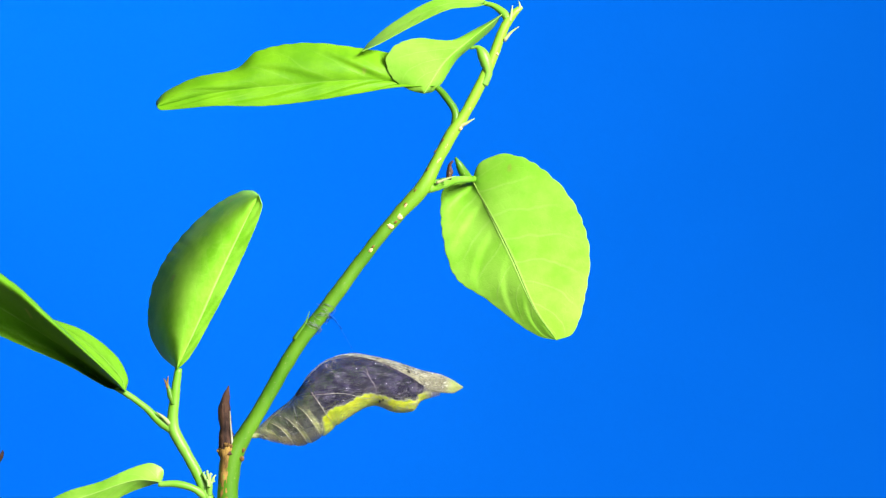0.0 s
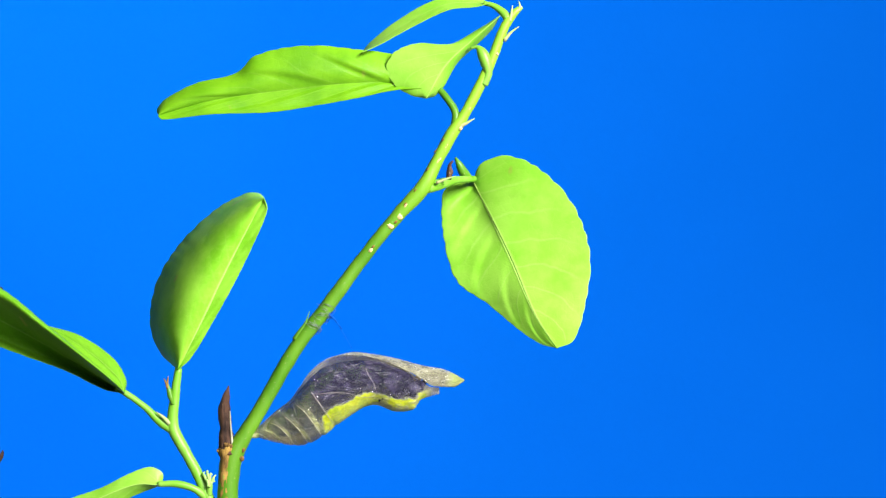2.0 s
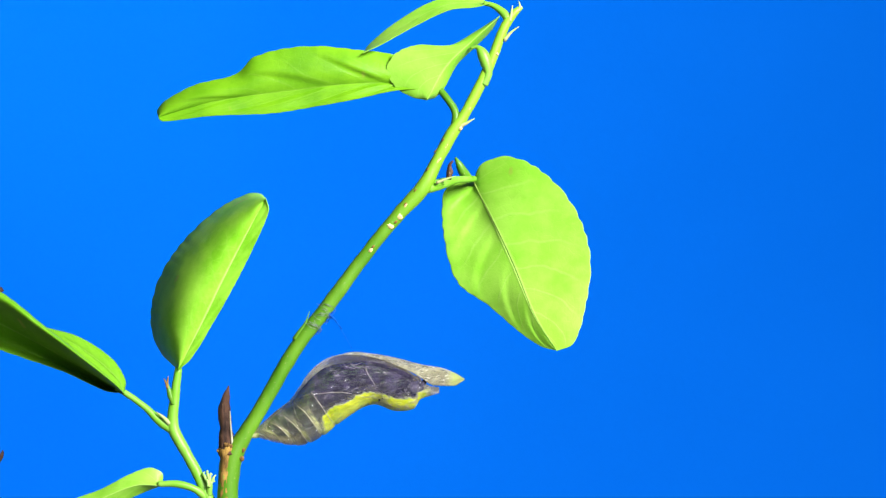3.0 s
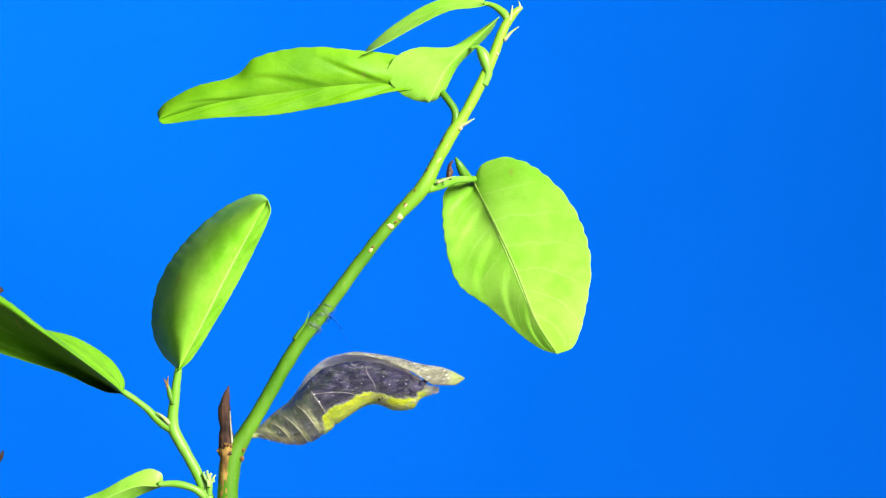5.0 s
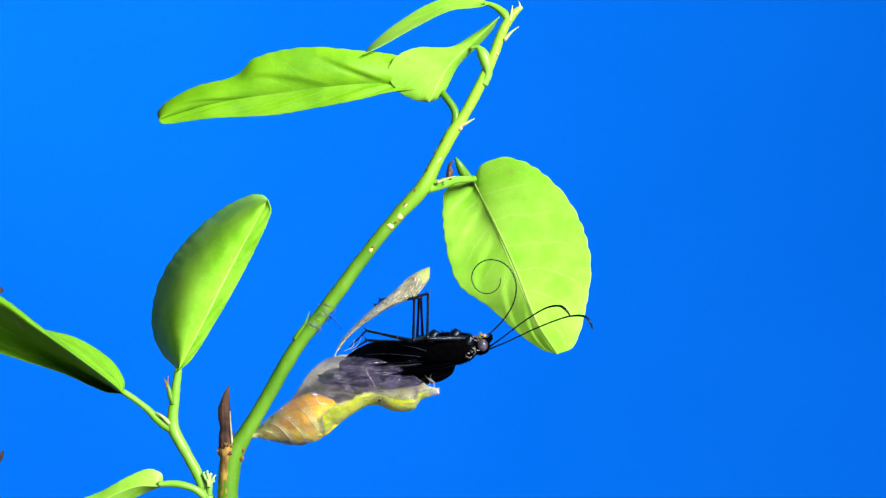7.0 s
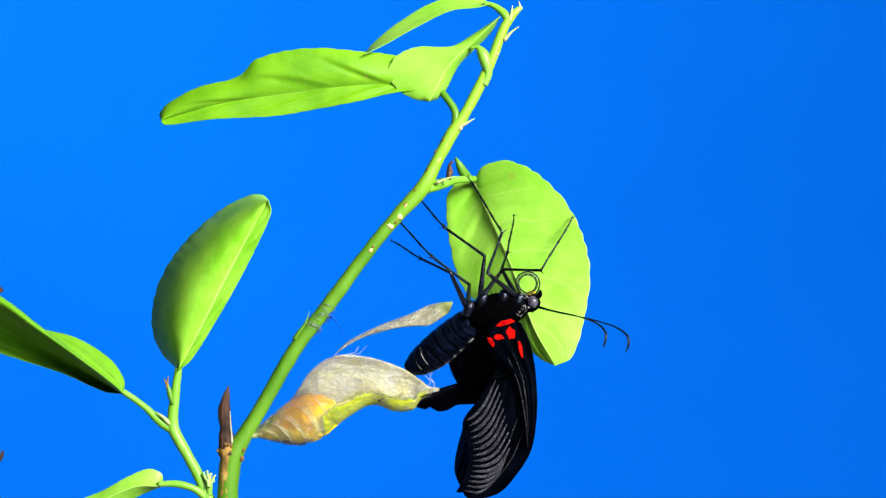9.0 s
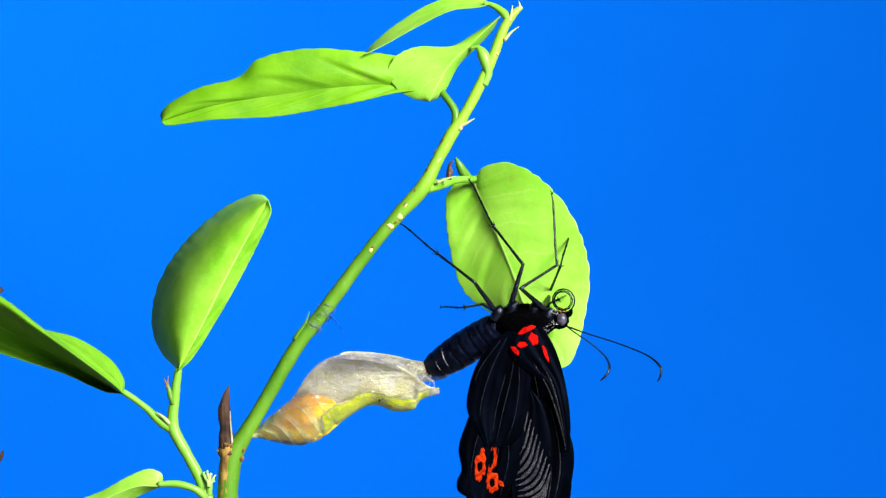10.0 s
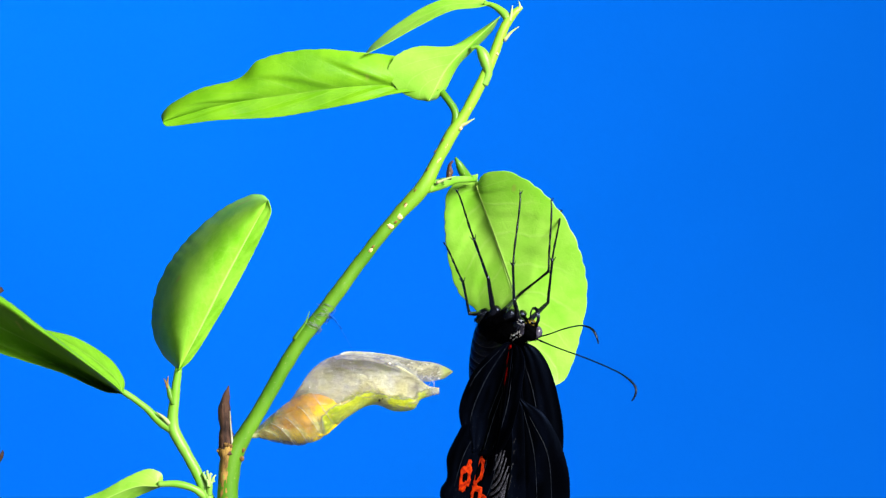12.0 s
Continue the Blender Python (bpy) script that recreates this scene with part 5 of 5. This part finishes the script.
# for each piece its place in the fold (sideways step, tilt), then seconds, root, depth, heading, tilt about its length, dip of its margin
SPREAD = {
    "fore_lead": ((0, 78), (8.8, 893, 562, -42, 83, 8, 0), (9.1, 897, 562, -42, 82, 8, 0), (9.3, 942, 575, -42, 86, 5, 0), (9.5, 944, 575, -42, 86, 5, 0), (9.8, 932, 572, -42, 74, 0, 0), (10.2, 932, 578, -40, 75, 0, 0), (10.5, 932, 588, -34, 78, 10, 0),
                  (10.8, 922, 592, -20, 86, 40, 0), (11.0, 914, 596, -12, 92, 55, 0), (11.1, 918, 596, -14, 90, 48, 0), (11.2, 900, 602, -4, 97, 74, 0), (11.5, 900, 602, -4, 97, 74, 0), (11.6, 902, 606, -4, 99, 82, 0), (11.7, 900, 604, -4, 97, 74, 0), (11.85, 900, 604, -4, 97, 74, 0), (12, 902, 606, -4, 99, 82, 0)),
    "fore_tip": ((4, 80), (8.8, 941, 690, -24, 118, 0, 0), (9.1, 943, 692, -24, 117, 0, 0), (9.3, 964, 690, -24, 109, 0, 0), (9.5, 964, 692, -24, 108, 0, 0), (9.8, 966, 697, -24, 90, 0, 0), (10.2, 968, 706, -22, 89, 0, 0), (10.5, 962, 715, -18, 90, 10, 0),
                 (10.8, 940, 715, -8, 93, 40, 0), (11.0, 918, 715, 0, 96, 60, 0), (11.1, 922, 715, 0, 95, 55, 0), (11.2, 876, 705, 6, 95, 68, 0), (11.5, 876, 705, 6, 95, 68, 0), (11.6, 890, 705, 6, 98, 60, 0), (11.7, 876, 705, 6, 95, 68, 0), (11.85, 876, 705, 6, 95, 68, 0), (12, 890, 705, 6, 98, 60, 0)),
    "fore_fan": ((2, -76), (8.8, 890, 640, -27, 108, 0, 0), (9.1, 894, 642, -27, 109, 0, 0), (9.3, 915, 656, -27, 116, 0, 0), (9.5, 917, 660, -27, 114, 0, 0), (9.8, 938, 684, -27, 98, 0, 0), (10.2, 934, 690, -25, 98, 0, 0), (10.5, 922, 690, -20, 99, 12, 0),
                 (10.8, 912, 690, -10, 99, 40, 0), (11.0, 900, 690, -2, 100, 60, 0), (11.1, 902, 690, -2, 100, 55, 0), (11.2, 874, 690, 4, 97, 60, 0), (11.5, 874, 690, 4, 97, 60, 0), (11.6, 888, 690, 4, 101, 50, 0), (11.7, 874, 690, 4, 97, 60, 0), (11.85, 874, 690, 4, 97, 60, 0), (12, 888, 690, 4, 101, 50, 0)),
    "hind_root_back": ((0, 0), (8.8, 880, 574, -36, 113, 5, 46), (9.05, 881, 574, -36, 113, 5, 46), (9.15, 894, 590, -36, 106, 5, 32), (9.3, 903, 586, -36, 98, 5, 14), (9.5, 904, 586, -36, 97, 4, 12), (9.8, 905, 585, -36, 99, 0, 0), (10.2, 904, 588, -34, 101, 0, 0),
                       (10.5, 911, 590, -28, 106, 0, 0), (10.8, 908, 592, -18, 106, 12, 0), (11.0, 906, 594, -10, 107, 20, 0), (11.2, 898, 602, -6, 105, 42, 0), (11.5, 898, 602, -6, 105, 42, 0), (11.6, 904, 606, -6, 107, 14, 0), (11.7, 898, 604, -6, 105, 38, 0), (11.85, 898, 604, -6, 105, 40, 0), (12, 904, 606, -6, 107, 14, 0)),
    "hind_root_front": ((0, 0), (8.8, 880, 574, -35, 110, 5, 46), (9.05, 881, 574, -35, 110, 5, 46), (9.15, 894, 590, -35, 105, 5, 32), (9.3, 903, 586, -35, 98, 5, 14), (9.5, 904, 586, -35, 97, 4, 12), (9.8, 905, 585, -35, 99, 0, 0), (10.2, 904, 588, -33, 101, 0, 0),
                        (10.5, 911, 590, -27, 106, 6, 0), (10.8, 908, 592, -17, 106, 30, 0), (11.0, 906, 594, -9, 106, 45, 0), (11.2, 898, 602, -5, 104, 70, 0), (11.5, 898, 602, -5, 104, 70, 0), (11.6, 904, 606, -5, 106, 40, 0), (11.7, 898, 604, -5, 104, 68, 0), (11.85, 898, 604, -5, 104, 70, 0), (12, 904, 606, -5, 106, 40, 0)),
    "hind_hem_back": ((-8, 76), (8.8, 918, 652, -15, 163, 138, 15), (9.0, 918, 652, -16, 163, 138, 15), (9.1, 896, 662, -30, 108, 10, 5), (9.3, 892, 668, -33, 102, 0, 0), (9.5, 893, 670, -33, 101, 0, 0), (9.8, 890, 684, -33, 99, 0, 0), (10.0, 882, 704, -32, 99, 0, 0), (10.2, 878, 716, -31, 101, 0, 0),
                      (10.5, 870, 716, -25, 104.5, 0, 0), (10.8, 862, 712, -16, 104.5, 5, 0), (11.0, 876, 728, -8, 107, 5, 0), (11.2, 860, 728, -4, 107, 56, 0), (11.5, 859, 728, -4, 107, 54, 0), (11.6, 872, 728, -4, 107, 8, 0), (11.7, 860, 728, -4, 107, 54, 0), (11.85, 860, 728, -4, 107, 56, 0), (12, 872, 730, -4, 107, 8, 0)),
    "hind_hem_front": ((6, 78), (8.8, 912, 664, -14, 164, 104, 15), (9.0, 912, 664, -15, 164, 104, 15), (9.1, 896, 662, -29, 107, 12, 5), (9.3, 892, 668, -32, 101, 0, 0), (9.5, 893, 670, -32, 101, 0, 0), (9.8, 890, 684, -32, 99, 0, 0), (10.0, 882, 704, -31, 99, 0, 0), (10.2, 878, 716, -30, 101, 0, 0),
                       (10.5, 870, 716, -24, 103.5, 0, 0), (10.8, 862, 712, -15, 103.5, 10, 0), (11.0, 876, 728, -7, 106, 14, 0), (11.2, 868, 728, -3, 100, 74, 0), (11.5, 867, 728, -3, 100, 74, 0), (11.6, 872, 728, -3, 105, 18, 0), (11.7, 866, 728, -3, 100, 72, 0), (11.85, 867, 728, -3, 100, 74, 0), (12, 872, 730, -3, 106, 18, 0)),
}
for key, deep in (("far_root_back", 27), ("far_root_front", 28), ("far_hem_back", 22), ("far_hem_front", 23)):
    root = "root" in key
    fold = {"far_root_back": (-8, 76), "far_root_front": (-3, 78), "far_hem_back": (-2, 78), "far_hem_front": (2, 80)}[key]
    rows = ((8.8, 888, 585, 92, 60, 30), (9.1, 890, 585, 92, 60, 30), (9.3, 918, 585, 93, 45, 10), (9.5, 920, 585, 92, 42, 8), (9.8, 922, 585, 86, 25, 0), (10.2, 922, 590, 85, 22, 0), (10.5, 932, 595, 83, 10, 0), (10.8, 938, 598, 82, 6, 0), (11.0, 944, 600, 81, 0, 0),
            (11.1, 934, 600, 84, 4, 0), (11.2, 942, 592, 80, 0, 0), (11.5, 941, 592, 80, 0, 0), (11.6, 915, 605, 85, 8, 0), (11.7, 932, 604, 83, 4, 0), (11.8, 942, 594, 80, 0, 0), (11.9, 934, 604, 83, 4, 0), (12, 915, 606, 85, 8, 0)) if root else (
            (8.8, 900, 660, 112, 62, 15), (9.1, 904, 660, 112, 62, 15), (9.3, 926, 676, 104, 46, 8), (9.5, 928, 680, 104, 44, 6), (9.8, 938, 690, 94, 26, 0), (10.2, 938, 696, 93, 24, 0), (10.5, 936, 700, 90, 10, 0), (10.8, 945, 700, 88, 6, 0), (11.0, 950, 700, 86, 0, 0),
            (11.1, 946, 700, 90, 4, 0), (11.2, 962, 700, 85, 0, 0), (11.5, 960, 700, 85, 0, 0), (11.6, 918, 705, 89, 8, 0), (11.7, 946, 703, 88, 4, 0), (11.8, 962, 702, 85, 0, 0), (11.9, 950, 703, 88, 4, 0), (12, 918, 706, 89, 8, 0))
    SPREAD[key] = (fold,) + tuple((t, u, v, deep if t < 10.6 else deep - 10, h, tilt, dip) for t, u, v, h, tilt, dip in rows)


def wing_table(key):
    """Folded, the two root pieces of the hindwing lie over the rest as a smooth pad, and the others on edge inside it; later they hang as listed."""
    (step, tilt), *later = SPREAD[key]
    pad = key.startswith("hind_root")
    _, behind, front = SHAPES[key]
    middle = (min(y for _, y in behind) + max(y for _, y in front)) / 2
    second_pad = {"far_hem_back": (0, 58), "far_hem_front": (0, -74), "far_root_back": (5, 58), "far_root_front": (5, -70)}
    rows = []
    for t, u, v, h, ridge, upper, lower in FOLDED:
        turn, n = radians(h), radians(h - 90)
        if pad:
            rows.append((t, u + step * math.cos(n) + 16 * math.cos(turn), v + step * math.sin(n) + 16 * math.sin(turn), ridge, h, upper if key.endswith("back") else lower, 0))
            continue
        side = step - middle * math.cos(radians(tilt))
        deep = middle * math.sin(radians(tilt))
        if t < 5.15:
            # packed along the middle of the case, the far pair spread as a second pad
            if key in second_pad:
                rows.append((t, 732, 673, *second_pad[key][:1], 163, second_pad[key][1], 0))
            else:
                rows.append((t, 730 - 0.9 * abs(step), 671 - side, 20 + deep, 163 + math.degrees(math.atan(0.3 * step / 225)), tilt, 0))
            continue
        back = 0.9 * abs(step) + (26 if key == "fore_lead" else 6 if t < 5.9 else 16)
        rows.append((t, u + side * math.cos(n) + back * math.cos(turn), v + side * math.sin(n) + back * math.sin(turn) - 5, 10 + deep, h - (8 if t < 5.9 else 5) + math.degrees(math.atan(0.62 * step / 225)), tilt, 0))
    return smooth(rows + list(later))


WING_AT = {key: wing_table(key) for key in SHAPES}
LID_TURN = smooth([(t, r, 0, 0, 0, 0) for t, r in ((0, 0), (1.5, 2.5), (2.5, 3.5), (5.1, 4), (5.2, 12), (5.3, 18), (5.5, 30), (5.6, 30), (5.8, 35), (5.9, 32), (6.0, 42), (6.2, 42), (6.4, 47.6), (6.5, 54), (6.7, 62), (6.8, 60), (7.0, 57), (7.2, 59), (8.0, 50), (8.8, 42))]
                  + [(9.1, 35, -2, 0, 6, 4), (9.3, 5.5, 0, 3, 20, 26), (12, 5.5, 0, 3, 20, 26)])
SHELL_TURN = smooth([(0, 0, 0), (1.5, 0.3, 1.6), (2.5, 0.6, 2.6), (5.1, 0.8, 2.6), (6.0, 0.6, 2.2), (7.2, 0.4, 2.0), (12, 0.5, 2.2)])
# leaf turns (clockwise, degrees), lean about the cross axis, shift
LEAF_TURN = {
    "broad": smooth([(0, 0, 0, 0, 0), (1.5, 0, 2.5, 1, 1), (2.5, 0, 4, 2, 2), (5.5, 0, 6, 3, 3), (7.2, 0, 6, 3, 3), (8.8, 0.5, 11, 4, 5), (9.5, 0.5, 13, 4, 6), (10.5, 0.5, 17, 4, 7), (11.2, 1.0, 23, 4, 7), (12, 2.0, 29, 8, 12)]),
    "long": smooth([(0, 0, 0, 0, 0), (1.5, -1.6, 7, 0, 1), (2.5, -2.2, 10, 0, 1), (5.5, -3.0, 13, 0, 1), (7.2, -3.0, 13, 0, 1), (9.5, -3.0, 13, 5, 3), (12, -3.1, 12, 7, 4)]),
    "twisted": smooth([(0, 0, 0, 0, 0), (1.5, -2.2, 0, -2, 2), (2.5, -3.2, 0, -3, 3), (5.5, -5, 0, -4, 5), (9.5, -4.6, 0, -2, 4), (12, -4.4, 0, -2, 4)]),
    "top": smooth([(0, 0, 0, 0, 0), (5.5, -1, 0, 1, 1), (12, -1, 0, 4, 1)]),
    "upright": smooth([(0, 0, 0, 0, 0), (1.5, 1.2, 0, 1, 1), (2.5, 1.7, 0, 2, 1), (5.5, 2.5, 0, 3, 2), (12, 2.6, 0, 3, 2)]),
    "low": smooth([(0, 0, 0, 0, 0), (1.5, -2.8, 0, -1, 2), (2.5, -4.2, 0, -2, 3), (5.5, -5.6, 0, -4, 4), (12, -5.6, 0, -4, 4)]),
    "bottom": smooth([(0, 0, 0, 0, 0), (1.5, -2.5, 0, 0, 5), (2.5, -3.5, 0, 0, 6), (5.5, -5, 0, 0, 8), (12, -5, 0, 0, 8)]),
}
HIPS = {"fore": (40, 16, 12), "mid": (-24, 26, 13), "hind": (-50, 18, 14)}


def spot_of(m, x, y, z):
    return m @ (Vector((x, y, z)) * U)


def wing_pose(key, t):
    """A wing piece at its root, headed over the plan sheet, tilted about its length, its margin dipped away from the lens."""
    u, v, w, heading, tilt, dip = WING_AT[key](t)
    x = Vector((math.cos(radians(heading)), 0, -math.sin(radians(heading))))
    z = Vector((0, -1, 0))
    m = Matrix((x, z.cross(x), z)).transposed().to_4x4()
    return Matrix.Translation(at(u, v, w)) @ m @ Matrix.Rotation(radians(dip), 4, "Y") @ Matrix.Rotation(radians(tilt), 4, "X")


def motions():
    rows = {key: [] for key in PARTS}
    root_rows = []
    for t in TIMES:
        tu, tv, tw, hu, hv = BODY(t)
        over = 1 - NECK / max(NECK, math.hypot(hu - tu, hv - tv))
        centre = at(tu + (hu - tu) * over, tv + (hv - tv) * over, tw)
        trunk = aim(centre, hu, hv, NECK, -1)
        root_rows.append((t, trunk))
        back = trunk.inverted()
        poses = {"thorax": trunk}
        neck = spot_of(trunk, NECK, 0, 0)
        au, av, bu, bv = FEELERS(t)
        poses["head"] = Matrix.Translation(neck) @ trunk.to_3x3().to_4x4() @ Matrix.Rotation(radians(-float(FACE(t)[0])), 4, "Y")
        poses["abdomen"] = aim(spot_of(trunk, -44, -2 + float(RAISE(t)[0]), 0), *TAIL(t), ABDOMEN, 1)
        poses["feeler_near"] = aim(spot_of(trunk, NECK + 8, -10, -2), au, av, FEELER, -1)
        poses["feeler_far"] = aim(spot_of(trunk, NECK + 8, -8, -8), bu, bv, FEELER, -1)
        heading, turn, growth, flat_share = TONGUE_AT(t)
        base = spot_of(trunk, NECK + 8, 12, 0)
        for i in range(LINKS):
            across = math.cos(radians(heading))
            ray = Vector((across * flat_share, -0.02 - 0.001 * i - across * math.sqrt(max(0.0, 1 - flat_share ** 2)), math.sin(radians(heading)))).normalized()
            flat = Vector((0, -1, 0)) - ray * ray.dot(Vector((0, -1, 0)))
            flat.normalize()
            poses["tongue", i] = Matrix.Translation(base) @ Matrix((ray, flat.cross(ray), flat)).transposed().to_4x4()
            base = base + ray * LINK * U
            heading += turn + growth * i
        for leg, table in LEGS.items():
            pair, flank = leg.split("_")
            x, y, z = HIPS[pair]
            sign = 1 if flank == "near" else -1
            base = spot_of(trunk, x, y, z * sign)
            k = table(t)
            for i, (length, lean) in enumerate(((FEMUR, -sign), (TIBIA, sign), (TARSUS, 1))):
                poses[leg, i] = aim(base, k[2 * i], k[2 * i + 1], length, lean)
                base = spot_of(poses[leg, i], length, 0, 0)
        poses.update({("wing", key): wing_pose(key, t) for key in SHAPES})
        for key, m in poses.items():
            rows[key].append((t, back @ m))
    walk(butterfly, root_rows)
    for key, ob in PARTS.items():
        walk(ob, rows[key])
    head_on = Matrix.Rotation(radians(100), 4, "Z")
    away = Matrix.Translation((0.16, -0.02, 0.0)) @ head_on
    flight = Matrix.Translation((0.09, -0.02, 0.12)) @ Matrix.Rotation(radians(40), 4, "X") @ head_on
    perch = Matrix.Translation(at(706, 86, -40)) @ Matrix.Rotation(radians(80), 4, "X") @ head_on
    walk(fly, [(0.0, away), (2.4, away), (2.434, flight), (2.467, perch), (2.7, perch @ pose(-0.0006, 0, 0, 0, 0, 20)), (2.734, flight), (2.767, away), (12.0, away)])

    def turned(ob, home, value):
        ob_rows = []
        for t in TIMES[::2] + ([12.0] if TIMES[::2][-1] < 12.0 else []):
            turn, lean, du, dv = value(t)[:4]
            yaw = value(t)[4] if len(value(t)) > 4 else 0.0
            ob_rows.append((t, Matrix.Translation(home + Vector((du, 0, -dv)) * U) @ Matrix.Rotation(radians(turn), 4, "Y") @ Matrix.Rotation(radians(yaw), 4, "Z") @ Matrix.Rotation(radians(lean), 4, "X")))
        walk(ob, ob_rows)
    bent = smooth([(0, 0), (2.5, 1), (7.2, 2), (8.0, 6), (8.8, 12), (9.5, 12), (10.5, 8.5), (11.2, 6), (12, 3)])
    hinge = (at(985, 602, -73) - at(838, 317, 164)).normalized()
    walk(FLAP[0], [(t, Matrix.Rotation(radians(float(bent(t)[0])), 4, hinge)) for t in TIMES[::2] + [12.0]])
    for key, (ob, _) in LEAVES.items():
        turned(ob, ob.location.copy(), LEAF_TURN[key])
    # the fluid rides inside the abdomen until the butterfly has drawn it out of the tail
    rides = smooth([(0, 16, -6, -9), (5.1, 16, -6, -9), (5.5, 38, -18, -9), (6.0, 60, -32, -9), (6.5, 84, -46, -9), (6.6, 78, -42, -9), (6.95, 0, 0, 0), (12, 0, 0, 0)])
    for fluid, sink in zip(FLUID_PART, (-9, 6)):
        base = fluid.location.copy()
        rows = []
        for t in TIMES:
            du, dv, turn = rides(t)
            rows.append((t, Matrix.Translation(base + Vector((du, 42 * min(1.0, du / 14), -dv - sink * min(1.0, du / 14))) * U) @ Matrix.Rotation(radians(turn), 4, "Y")))
        walk(fluid, rows)
    home = lid.location.copy()
    walk(lid, [(t, Matrix.Translation(home + Vector((LID_TURN(t)[1], 0, -LID_TURN(t)[2])) * U) @ Matrix.Rotation(radians(-LID_TURN(t)[0]), 4, "Y") @ Matrix.Rotation(radians(LID_TURN(t)[3]), 4, "Z") @ Matrix.Rotation(radians(LID_TURN(t)[4]), 4, "X")) for t in TIMES])
    for ob, i, sign in ((front_shell, 0, -1),):
        walk(ob, [(t, Matrix.Translation(ob.location.copy()) @ Matrix.Rotation(radians(sign * SHELL_TURN(t)[i]), 4, "Y")) for t in TIMES[::4] + [12.0]])


motions()
